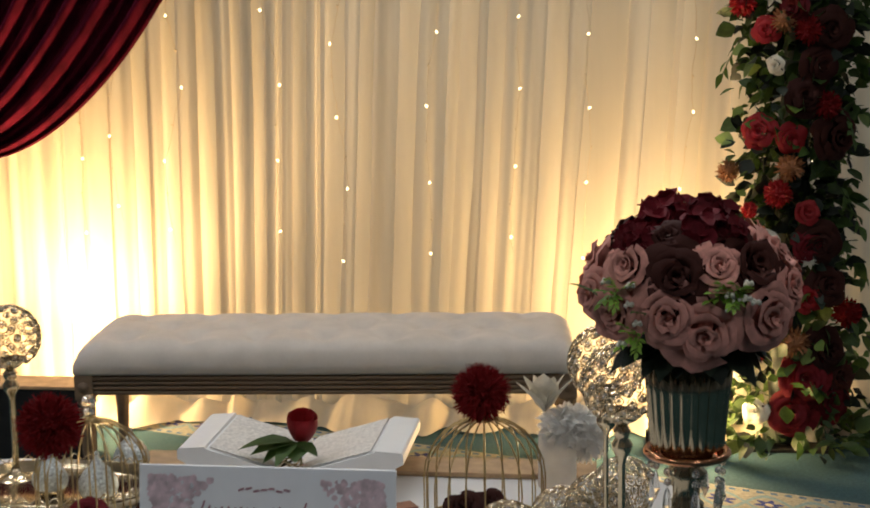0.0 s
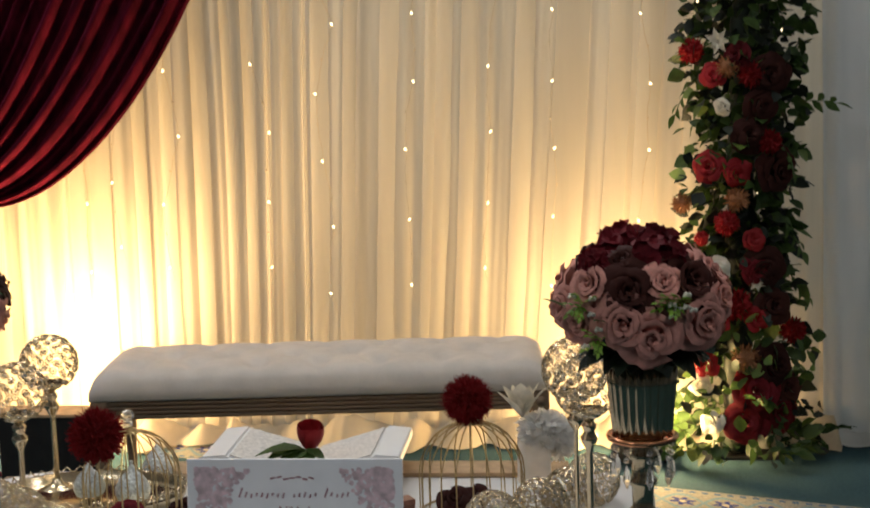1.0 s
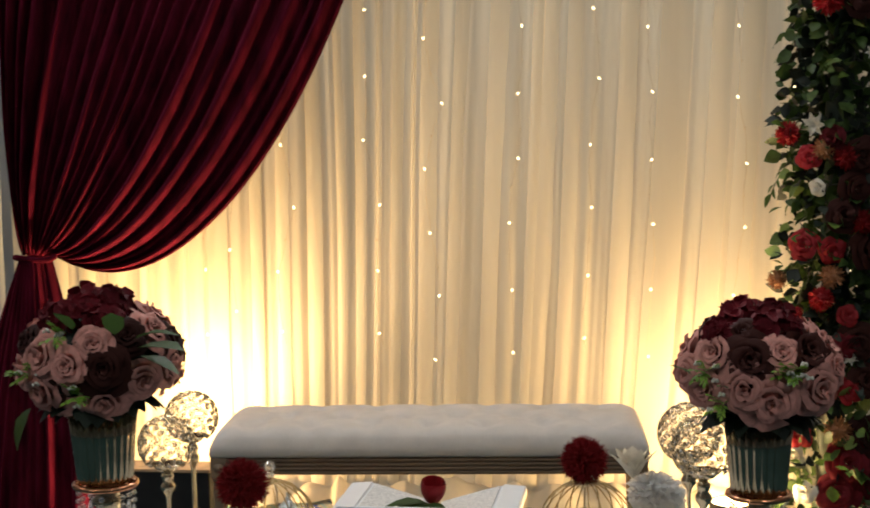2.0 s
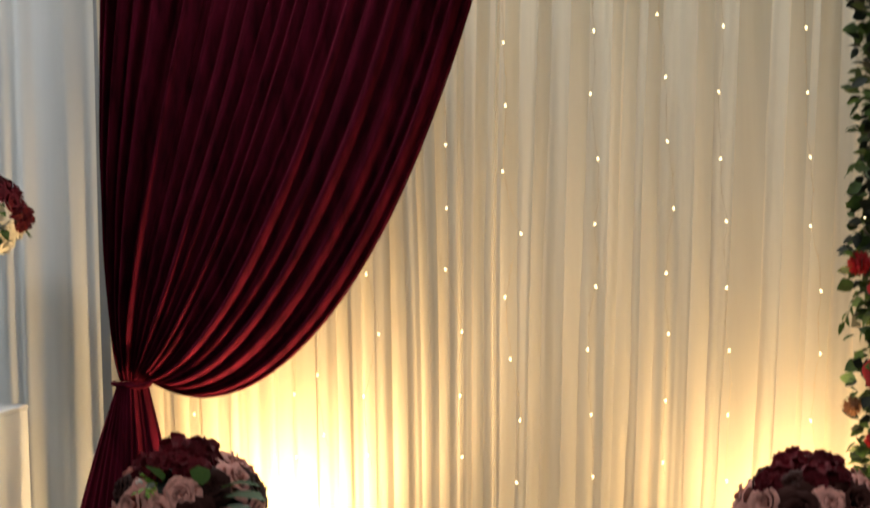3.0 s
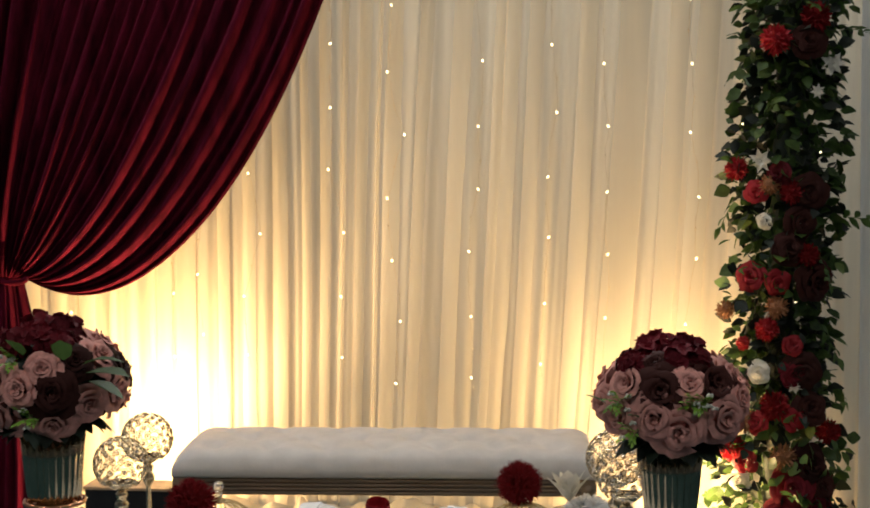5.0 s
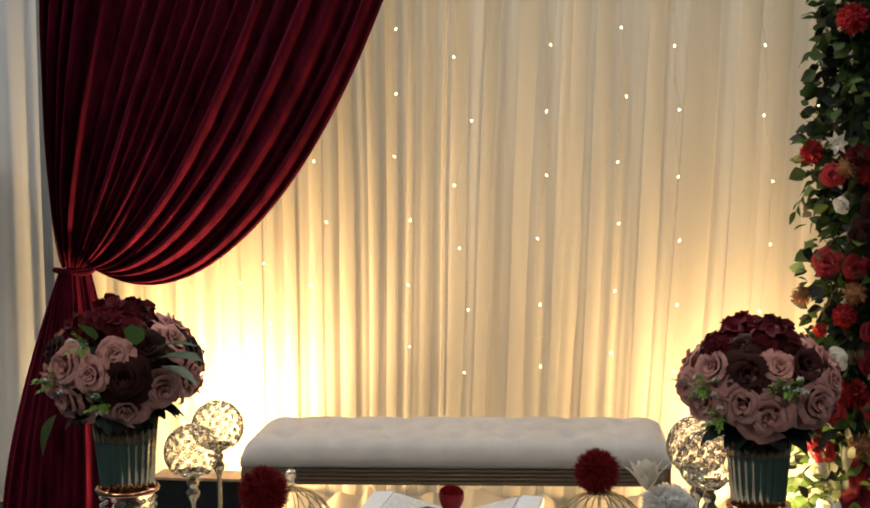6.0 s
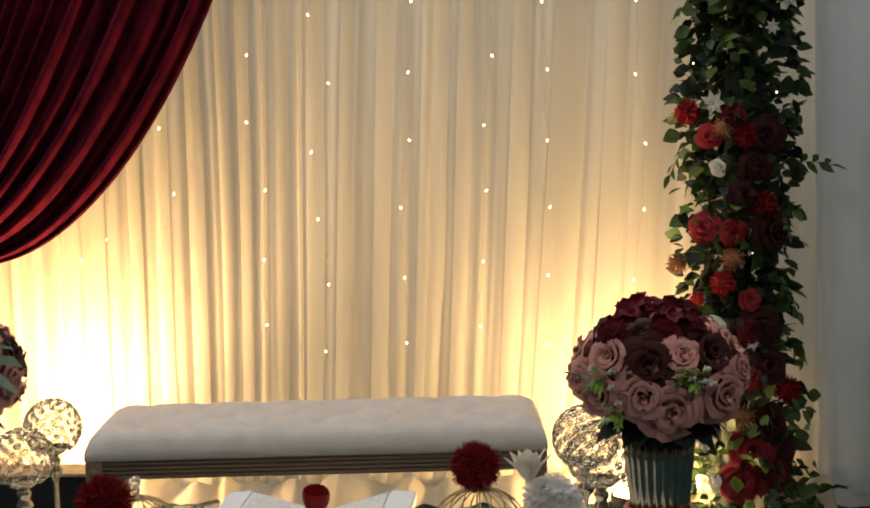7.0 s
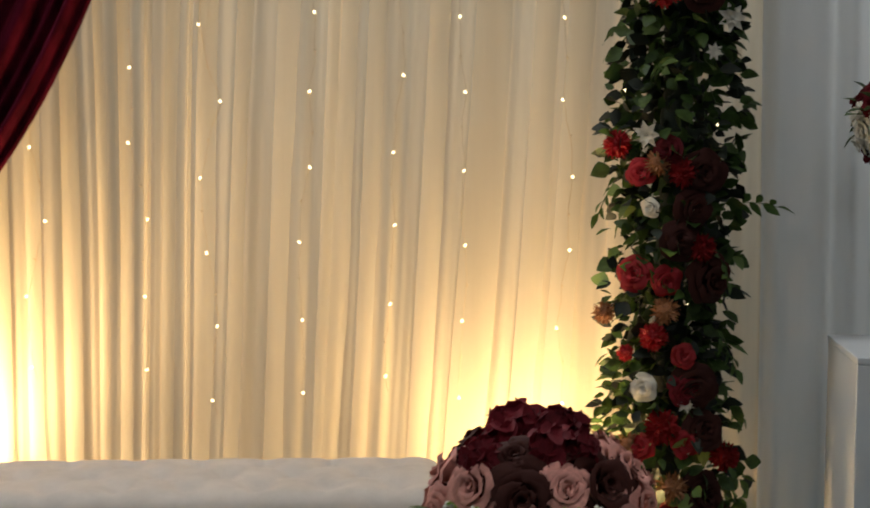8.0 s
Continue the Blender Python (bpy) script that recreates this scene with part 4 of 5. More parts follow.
def vase_stand(x, y, foot):
    """Ribbed vase with its ring at height foot, on a tall stem over three splayed feet."""
    t = thing("pedestal_vase", pose(x, y, TZ), "ribbed champagne mirror vase on a crystal-hung metal stand", "vase", "pedestal vases on the table")
    h = foot - TZ
    part("cup", lathe([(0.004, 0.006), (0.041, 0.006), (0.046, 0.012), (0.049, 0.05), (0.0525, 0.09), (0.056, 0.128), (0.054, 0.128), (0.050, 0.09), (0.044, 0.03), (0.004, 0.02)], 144, 24, 0.085), M_CHAMP, t, m=Matrix.Translation((0, 0, h)))
    part("ring", tube([(0.054 * math.cos(a), 0.054 * math.sin(a), 0) for a in [k * math.pi / 20 for k in range(40)]], 0.0055, 8, closed=True), M_ROSEGOLD, t, "rose gold ring", m=Matrix.Translation((0, 0, h + 0.001)))
    part("plate", lathe([(0.004, -0.004), (0.05, -0.003), (0.051, 0.0), (0.004, 0.003)], 32), M_ROSEGOLD, t, m=Matrix.Translation((0, 0, h)))
    part("stem", lathe([(0.014, h - 0.135), (0.020, h - 0.130), (0.021, h - 0.124), (0.017, h - 0.118), (0.018, h - 0.085), (0.024, h - 0.080), (0.024, h - 0.072), (0.018, h - 0.066), (0.019, h - 0.040), (0.026, h - 0.034), (0.026, h - 0.026), (0.019, h - 0.020), (0.024, h - 0.005)], 28), M_CHAMP, t)
    for k in range(4):
        a = k * math.pi / 2 + 0.5
        part("foot", tube([(0.012 * math.cos(a), 0.012 * math.sin(a), h - 0.13), (0.022 * math.cos(a), 0.022 * math.sin(a), h * 0.45), (0.05 * math.cos(a), 0.05 * math.sin(a), 0.03), (0.062 * math.cos(a), 0.062 * math.sin(a), 0.006)], 0.0075, 8), M_CHAMP, t)
    for k in range(8):
        a = k * math.pi / 4 + 0.2
        part("crystal_drop", DROP, None, t, "hanging crystal drop", m=Matrix.Translation((0.049 * math.cos(a), 0.049 * math.sin(a), h - 0.006)))
    return t


b = bmesh.new()
ball(b, (0, 0, -0.010), 0.006, 1)
ball(b, (0, 0, -0.024), 0.006, 1)
lathe([(0.0005, -0.072), (0.0065, -0.058), (0.0045, -0.040), (0.0015, -0.032)], 6, bm=b)
DROP = mesh_of(b, "crystal_drop", M_CRYSTAL, smooth=False)


def bouquet(x, y, z, label, picks, seed, greens):
    """A dome of silk roses, centre at x, y, z. picks: kind, sideways, up, radius, in metres from the centre, seen from the front."""
    r = random.Random(seed)
    t = thing("rose_bouquet", pose(x, y, z), label, "bouquet", "bouquets on pedestal vases")
    R, H = 0.150, 0.112
    # dark ball closes the gaps between the flowers
    part("core", ball(bmesh.new(), (0, 0, -0.005), 0.108, 2, (1, 1, 0.80)), M_LEAFDARK, t, "dark ball filling the middle")
    kinds = {"m": ("rose", ROSE, "dusty mauve silk rose"), "d": ("rose", ROSE_DARK, "dark maroon silk rose"), "h": ("hydrangea", HYDRANGEA, "wine red hydrangea head")}
    dirs = []
    for kind, dx, dz, rad in picks:
        dz2 = dz * (R / H)
        dep = math.sqrt(max(0.0, R * R - dx * dx - dz2 * dz2))
        d = Vector((dx, -dep, dz2)).normalized()
        dirs.append(d)
        name, meshes, lab = kinds[kind]
        depth = 0.62 * rad
        p = Vector((d.x * R, d.y * R, d.z * H)) - d * depth
        part(name, r.choice(meshes), None, t, lab, m=Matrix.Translation(p) @ facing(d + Vector((0, -0.25, 0.05)), r.random() * 6.28) @ Matrix.Scale(rad * 1.04, 4))
    n = 46
    for k in range(n):
        zz = 1 - 1.45 * (k + 0.5) / n
        a = k * 2.39996
        s = math.sqrt(max(0, 1 - zz * zz))
        d = Vector((s * math.cos(a), s * math.sin(a), zz))
        if all((d - e).length > 0.40 for e in dirs) and (d.y > -0.2):
            dirs.append(d)
            name, meshes, lab = kinds["h" if zz > 0.93 else r.choice("mmmd")]
            rad = r.uniform(0.036, 0.045)
            part(name, r.choice(meshes), None, t, lab, m=Matrix.Translation(Vector((d.x * R, d.y * R, d.z * H)) - d * 0.6 * rad) @ facing(d, r.random() * 6.28) @ Matrix.Scale(rad, 4))
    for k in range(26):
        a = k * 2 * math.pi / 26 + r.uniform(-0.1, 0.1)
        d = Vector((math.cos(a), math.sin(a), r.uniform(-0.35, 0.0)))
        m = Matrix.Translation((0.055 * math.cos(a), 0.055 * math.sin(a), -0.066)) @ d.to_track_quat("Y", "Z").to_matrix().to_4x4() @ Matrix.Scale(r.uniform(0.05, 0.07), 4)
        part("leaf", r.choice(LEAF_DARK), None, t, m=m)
    for dx, dz, size, way in greens:
        dep = math.sqrt(max(0.0, 0.15 ** 2 - dx * dx - dz * dz))
        d = Vector(way).normalized()
        part("leaf", r.choice(LEAF), None, t, "green silk leaf", m=Matrix.Translation((dx, -dep * 0.93, dz)) @ d.to_track_quat("Y", "Z").to_matrix().to_4x4() @ Matrix.Scale(size, 4))
    return t


def filler(t, spots, seed):
    r = random.Random(seed)
    for dx, dz in spots:
        dep = math.sqrt(max(0.0, 0.15 ** 2 - dx * dx - dz * dz)) * 0.95
        for k in range(5):
            d = Vector((r.uniform(-1, 1), -0.6, r.uniform(-0.3, 0.8)))
            part("filler_sprig", r.choice(TUFT), None, t, "bright green filler sprig", m=Matrix.Translation((dx, -dep + 0.01, dz)) @ d.to_track_quat("Y", "Z").to_matrix().to_4x4() @ Matrix.Scale(0.032, 4))
        for k in range(3):
            part("blossom", BERRY, None, t, "tiny white blossom", m=Matrix.Translation((dx + r.uniform(-0.025, 0.025), -dep - 0.006, dz + r.uniform(-0.02, 0.02))) @ Matrix.Scale(0.0075, 4))


right_picks = (("m", -0.092, 0.056, 0.036), ("m", 0.033, 0.062, 0.031), ("m", -0.036, -0.008, 0.042), ("m", -0.112, -0.012, 0.040), ("m", 0.016, -0.034, 0.047), ("m", 0.108, -0.012, 0.046),
               ("m", -0.140, 0.006, 0.034), ("m", 0.138, 0.022, 0.032), ("d", -0.024, 0.049, 0.045), ("d", 0.086, 0.062, 0.048), ("h", -0.078, 0.086, 0.026), ("h", 0.016, 0.100, 0.031), ("d", -0.034, 0.094, 0.032), ("h", 0.050, 0.096, 0.023))
left_picks = (("m", -0.070, 0.025, 0.038), ("m", -0.008, 0.012, 0.030), ("m", 0.036, 0.050, 0.030), ("m", -0.078, -0.050, 0.048), ("m", 0.048, -0.068, 0.041), ("m", -0.135, -0.020, 0.036), ("m", 0.116, -0.028, 0.032),
              ("d", 0.060, 0.005, 0.042), ("d", 0.088, 0.062, 0.034), ("h", -0.055, 0.092, 0.030), ("h", 0.000, 0.102, 0.030), ("h", 0.045, 0.090, 0.026), ("d", -0.12, 0.045, 0.030))
VR = (0.515, 2.13)
VL = (-0.638, 1.97)
vase_stand(VR[0], VR[1], 0.834)
t = bouquet(VR[0], VR[1], 1.055, "round bouquet of mauve and maroon silk roses in a ribbed vase", right_picks, 3,
            ((-0.06, -0.005, 0.03, (-0.5, -0.6, 0.4)), (-0.12, 0.01, 0.045, (-0.8, -0.4, 0.7))))
filler(t, ((-0.096, 0.017), (0.046, 0.019), (0.062, 0.021), (-0.066, -0.034)), 4)
vase_stand(VL[0], VL[1], 0.872)
t = bouquet(VL[0], VL[1], 1.100, "round bouquet of mauve and maroon silk roses with loose leaves", left_picks, 6,
            ((0.10, 0.05, 0.075, (0.9, -0.1, 0.5)), (0.105, 0.035, 0.085, (1, -0.1, 0.1)), (0.11, 0.02, 0.075, (1, -0.2, -0.15)), (0.07, 0.06, 0.05, (0.1, -0.5, 1)), (0.0, 0.07, 0.05, (-0.3, -0.6, 0.8)), (-0.10, -0.075, 0.07, (-0.4, -0.5, -0.6))))
filler(t, ((-0.085, -0.010), (-0.02, 0.06), (0.01, -0.045)), 7)

# ---- crystal globes on stems, and beaded votive bowls ----


def bead_net(r, cut=-0.75, n=170, ring=0.13):
    b = bmesh.new()
    gold = bmesh.new()
    for k in range(n):
        z = 1 - (1 - cut) * (k + 0.5) / n
        a = k * 2.39996
        s = math.sqrt(max(0, 1 - z * z))
        d = Vector((s * math.cos(a), s * math.sin(a), z))
        m = Matrix.Translation(d * r) @ facing(d, k)
        q = r * ring
        bmesh.ops.create_icosphere(b, subdivisions=1, radius=q * 0.5, matrix=m @ Matrix.Diagonal((1, 1, 0.55, 1)))
        rows = [[m @ Vector(((q * rr) * math.cos(t), (q * rr) * math.sin(t), zz)) for t in [j * math.pi / 5 for j in range(10)]] for rr, zz in ((0.72, 0.0), (0.88, q * 0.25), (1.02, 0.0), (0.88, -q * 0.25), (0.72, 0.0))]
        add_grid(gold, rows, True)
    return b, gold


bb, gg = bead_net(0.064, -0.75, 105, 0.128)
NET_CRYSTAL, NET_GOLD = mesh_of(bb, "crystal_beads", M_CRYSTAL, smooth=False), mesh_of(gg, "gold_bead_rings", M_GOLD)
bb, gg = bead_net(0.057, -0.8, 105, 0.158)
BOWL_CRYSTAL, BOWL_GOLD = mesh_of(bb, "crystal_beads", M_CRYSTAL, smooth=False), mesh_of(gg, "gold_bead_rings", M_GOLD)


def globe_stand(x, y, zc, slim):
    t = thing("crystal_globe_holder", pose(x, y, TZ), "gold stemmed candle holder with a beaded crystal globe", "candle holder", "crystal globe holders")
    h = zc - TZ
    tagged(part("globe", NET_CRYSTAL, None, t, "net of crystal beads", m=Matrix.Translation((0, 0, h))), kind="stuff")
    tagged(part("globe_frame", NET_GOLD, None, t, "gold ring net", m=Matrix.Translation((0, 0, h))), kind="stuff")
    part("cup", lathe([(0.008, h - 0.066), (0.020, h - 0.060), (0.036, h - 0.047), (0.034, h - 0.045), (0.018, h - 0.056), (0.002, h - 0.058)], 24), M_GOLD, t)
    w = 0.0045 if slim else 0.0065
    part("stem", lathe([(w, 0.012), (w, 0.05), (w * 0.9, h - 0.13), (w * 1.2, h - 0.12), (0.015, h - 0.108), (0.017, h - 0.098), (0.010, h - 0.088), (0.013, h - 0.082), (0.015, h - 0.074), (0.009, h - 0.066)], 20), M_GOLD, t)
    part("base", lathe([(0.045, 0.0), (0.046, 0.006), (0.030, 0.011), (0.014, 0.018), (0.009, 0.03)], 28), M_GOLD, t)


globe_stand(-0.796, 2.95, 0.782, False)
globe_stand(-0.776, 2.70, 0.774, False)
globe_stand(0.402, 2.60, 0.838, True)
globe_stand(0.428, 2.45, 0.842, False)


def votive(x, y):
    t = thing("beaded_votive_bowl", pose(x, y, TZ), "round votive bowl of gold ringed crystal beads", "votive holder", "beaded votive bowls")
    tagged(part("bead_netting", BOWL_CRYSTAL, None, t, m=Matrix.Translation((0, 0, 0.053))), kind="stuff")
    tagged(part("bead_frame", BOWL_GOLD, None, t, m=Matrix.Translation((0, 0, 0.053))), kind="stuff")
    part("base", lathe([(0.026, 0.0), (0.028, 0.004), (0.024, 0.010), (0.004, 0.012)], 20), M_GOLD, t)


for x, y in ((-0.63, 2.49), (-0.75, 2.61), (0.327, 2.68), (0.234, 2.595), (0.434, 2.86), (0.385, 2.755), (-0.86, 2.70)):
    votive(x, y)

# ---- wire cages with a pompon on the crown ----


def wire_cage(x, y, r, h, seed, finial):
    t = thing("gold_wire_cage", pose(x, y, TZ), "domed gold wire birdcage centrepiece", "wire cage", "gold wire cages")
    n = 20
    straight = h - r * 0.98
    for k in range(n):
        a = 2 * math.pi * k / n + 0.1
        pts = [(r, 0.004), (r, straight * 0.5), (r, straight)] + [(r * math.cos(q), straight + r * 0.98 * math.sin(q)) for q in [radians(v) for v in (15, 30, 45, 60, 73, 84)]]
        part("wire", tube([(rr * math.cos(a), rr * math.sin(a), z) for rr, z in pts], 0.0016, 6), M_GOLDWIRE, t)
    for z in (0.005,):
        part("hoop", tube([(r * math.cos(a), r * math.sin(a), z) for a in [k * math.pi / 18 for k in range(36)]], 0.0026, 6, closed=True), M_GOLDWIRE, t)
    part("crown", lathe([(0.016, h - 0.006), (0.017, h + 0.001), (0.008, h + 0.006), (0.002, h + 0.008)], 16), M_GOLDWIRE, t)
    if finial:
        part("finial", ball(ball(bmesh.new(), (0, 0, h + 0.014), 0.010, 2), (0, 0, h + 0.032), 0.013, 2), M_CRYSTAL, t, "crystal bead finial", smooth=False)
    return t


wire_cage(0.178, 2.79, 0.112, 0.203, 1, False)
wire_cage(-0.518, 2.64, 0.10, 0.228, 2, True)
POMPON = mesh_of(pompon_bm(40, 1300, 0.036, 1.1), "pompon_petals", M_DEEPRED)


def pompon(x, y, z, r):
    whole_ob = new("pompon_flower", POMPON)
    whole_ob.matrix_basis = Matrix.Translation((x, y, z)) @ Matrix.Scale(r, 4)
    tagged(whole_ob, "fluffy deep red chrysanthemum pompon on a wire cage", "pompon", "red pompons")


pompon(0.173, 2.78, 0.733, 0.052)
pompon(-0.556, 2.55, 0.722, 0.056)

# roses lying inside and beside the cages
for nm, meshes, x, y, z, r, lab in (("rose", ROSE_DARK, 0.140, 2.79, TZ + 0.028, 0.034, "nearly black silk rose under the cage"), ("rose", ROSE_DARK, 0.183, 2.83, TZ + 0.026, 0.028, "nearly black silk rose under the cage"),
                                    ("rose", ROSE_WINE, -0.548, 2.69, TZ + 0.03, 0.036, "wine red silk rose beside the cage"), ("rose", ROSE_DARK, -0.43, 2.72, TZ + 0.03, 0.032, "nearly black silk rose beside the tray")):
    ob = new(nm, meshes[0])
    ob.matrix_basis = Matrix.Translation((x, y, z)) @ facing((0.1, -0.6, 0.8)) @ Matrix.Scale(r, 4)
    tagged(ob, lab, "rose")

# ---- gold tray with glitter cloches ----
tray = thing("gold_tray", pose(-0.678, 2.87, TZ), "oval gold tray with a raised pierced rim", "tray")
bm = lathe([(0.002, 0.008), (0.92, 0.008), (0.97, 0.014), (1.0, 0.032), (1.015, 0.033), (0.99, 0.012), (0.93, 0.003), (0.002, 0.003)], 64)
bmesh.ops.transform(bm, matrix=Matrix.Diagonal((0.205, 0.135, 1, 1)), verts=bm.verts)
part("dish", bm, M_GOLD, tray)
b = bmesh.new()
ring_pts = []
for k in range(40):
    a = k * math.pi / 20
    tube([(0.207 * math.cos(a), 0.137 * math.sin(a), 0.031), (0.209 * math.cos(a + 0.07), 0.139 * math.sin(a + 0.07), 0.044), (0.207 * math.cos(a + 0.15), 0.137 * math.sin(a + 0.15), 0.031)], 0.002, 5, b)
part("rim", b, M_GOLD, tray)


def cloche(x, y, z, s):
    t = thing("glitter_cloche", pose(x, y, z), "silver glitter onion-domed favour jar", "favour jar", "glitter cloches")
    part("dome", lathe([(0.030 * s, 0.0), (0.034 * s, 0.012 * s), (0.033 * s, 0.024 * s), (0.024 * s, 0.042 * s), (0.010 * s, 0.056 * s), (0.004 * s, 0.068 * s), (0.0005, 0.072 * s)], 24, 12, 0.05), M_SILVERGLITTER, t)
    part("foot", lathe([(0.026 * s, -0.010 * s), (0.031 * s, -0.004 * s), (0.030 * s, 0.0), (0.002, 0.002)], 24), M_GOLD, t)
    part("knob", ball(bmesh.new(), (0, 0, 0.074 * s), 0.005 * s, 1), M_SILVERGLITTER, t)


for x, y, z, s in ((-0.688, 2.86, TZ + 0.022, 1.0), (-0.579, 2.83, TZ + 0.022, 1.1), (-0.582, 3.04, TZ + 0.012, 1.05)):
    cloche(x, y, z, s)
# dried fruit spread before the cages
rnd = random.Random(12)
FRUIT = mesh_of(ball(bmesh.new(), (0, 0, 0), 0.011, 2, (1.3, 0.9, 0.7)), "dried_date", M_CHOC)
for k in range(26):
    ob = new("dried_date", FRUIT)
    ob.matrix_basis = Matrix.Translation((-0.46 + rnd.uniform(-0.06, 0.06), 2.50 + rnd.uniform(-0.05, 0.05), TZ + 0.009 + 0.008 * (k % 2))) @ pose(0, 0, 0, rnd.uniform(-20, 20), rnd.uniform(-20, 20), rnd.uniform(0, 180))
    tagged(ob, "glossy brown dried date on the tablecloth", "date", "scattered dates")

# small chocolate boxes and a corked jar between the card and the cage
for x, y, r, z in ((0.029, 2.70, 20, 0.0), (0.035, 2.705, 32, 0.0305), (0.051, 2.64, -15, 0.0)):
    t = thing("chocolate_box", pose(x, y, TZ + z + 0.001, 0, 0, r), "small brown chocolate box on the tablecloth", "chocolate box", "chocolate boxes")
    part("tray", box(-0.024, 0.024, -0.017, 0.017, 0.0, 0.018, bevel=0.001), M_CHOC, t, smooth=False)
    part("lid", box(-0.0252, 0.0252, -0.0182, 0.0182, 0.0182, 0.029, bevel=0.0015), M_CHOC, t, smooth=False)
t = thing("corked_jar", pose(0.137, 2.60, TZ + 0.001), "tiny clear glass jar with a cork stopper", "jar")
part("glass", lathe([(0.002, 0.002), (0.014, 0.002), (0.016, 0.006), (0.016, 0.034), (0.010, 0.042), (0.0095, 0.048), (0.011, 0.050), (0.0085, 0.050), (0.0085, 0.042), (0.0135, 0.034), (0.0135, 0.008), (0.002, 0.006)], 20), M_CRYSTAL, t)
part("cork", lathe([(0.0078, 0.040), (0.0085, 0.052), (0.0095, 0.064), (0.0085, 0.066), (0.001, 0.066)], 16), M_TAN, t)

# ---- white open gift box with a rose across it ----
gift = thing("open_gift_box", pose(-0.217, 3.03, TZ + 0.0122), "white gift box opened like a book, lined with lace paper", "gift box")
for q in (-1, 1):
    b = bmesh.new()
    prof = ((0.226, 0.058), (0.226, 0.076), (0.222, 0.080), (0.170, 0.084), (0.168, 0.080), (0.008, 0.033), (0.002, 0.030), (0.002, 0.0), (0.125, 0.003))
    ends = []
    for y in (-0.122, 0.122):
        ends.append([b.verts.new((q * x, y, z)) for x, z in prof])
    n = len(prof)
    for k in range(n):
        b.faces.new((ends[0][k], ends[0][(k + 1) % n], ends[1][(k + 1) % n], ends[1][k]))
    b.faces.new(ends[0])
    b.faces.new(ends[1][::-1])
    bmesh.ops.recalc_face_normals(b, faces=b.faces)
    half = part("half", b, M_WHITECARD, gift, smooth=False)
    slope = math.atan2(0.047, 0.160)
    lo, hi = sorted((0.0, q * 0.158))
    part("lining", box(lo, hi, -0.114, 0.114, 0.0, 0.0025, bevel=0.0008), M_LACE, half, "printed lace lining", smooth=False, m=Matrix.Translation((q * 0.010, 0, 0.0355)) @ Matrix.Rotation(-q * slope, 4, "Y"))
cut = thing("cut_rose", pose(-0.216, 2.96, TZ + 0.066), "single red rose with dark green leaves and a gold ribbon", "rose")
BUD = Matrix.Translation((0.014, 0.0, 0.050)) @ facing((0.12, -0.25, 1)) @ Matrix.Diagonal((0.040, 0.040, 0.036, 1))
for k in range(7):
    mid, out, rows = k * 2.3, 0.72 + 0.045 * k, []
    for v in (0, 0.2, 0.45, 0.7, 0.88, 1.0):
        wide = 1.15 * math.sin(math.pi * (0.10 + 0.62 * v)) ** 0.6
        reach = out * (0.25 + 1.5 * v * (1 - 0.62 * v))
        rows.append([(reach * math.cos(mid + u * wide), reach * math.sin(mid + u * wide), -0.6 + 1.75 * v - 0.10 * u * u * v - 0.02 * k) for u in (-1, -0.5, 0, 0.5, 1)])
    bm = bmesh.new()
    add_grid(bm, rows)
    part("petal", bm, M_RED, cut, "red rosebud petal", m=BUD)
part("stem", tube([(0.01, 0, 0.02), (0.0, -0.03, 0.0), (-0.03, -0.05, -0.012)], 0.0025, 6), M_STEM, cut)
rnd = random.Random(31)
for way, s in (((-1, -0.2, 0.15), 0.085), ((-1, -0.4, -0.05), 0.07), ((-0.7, -0.7, -0.1), 0.06), ((0.2, -1, -0.2), 0.05), ((0.8, -0.6, 0.0), 0.05), ((-0.3, -1, 0.1), 0.06)):
    part("leaf", rnd.choice(LEAF), None, cut, m=Matrix.Translation((0.005, -0.02, 0.034)) @ Vector(way).to_track_quat("Y", "Z").to_matrix().to_4x4() @ Matrix.Scale(s * 1.3, 4))
part("ribbon", tube([(0.0 + 0.022 * math.sin(3 * q), -0.045 + 0.012 * math.cos(5 * q), 0.002 + 0.010 * math.sin(4 * q)) for q in [k * 0.16 for k in range(38)]], 0.0022, 5), M_GOLD, cut, "curled gold ribbon")

# ---- tulle wrapped favour with petal fan ----
fav = thing("tulle_favour", pose(0.303, 3.00, TZ), "white tulle wrapped jar with stiff ivory petals", "favour")
part("jar", lathe([(0.030, 0.0), (0.038, 0.006), (0.038, 0.10), (0.030, 0.125), (0.022, 0.13), (0.022, 0.15), (0.002, 0.15)], 24), M_TULLE, fav)
bm = bmesh.new()
rnd = random.Random(3)
for k in range(7):
    a = -0.62 + 1.24 * k / 6
    m = Matrix.Translation((-0.025, 0, 0.155)) @ Vector((math.sin(a), -0.25 + rnd.uniform(-0.2, 0.2), math.cos(a))).to_track_quat("Y", "Z").to_matrix().to_4x4()
    add_leaf(bm, m, rnd.uniform(0.085, 0.105), 0.30, 0.05)
part("petal_fan", bm, M_IVORY, fav, "fan of stiff ivory petals")
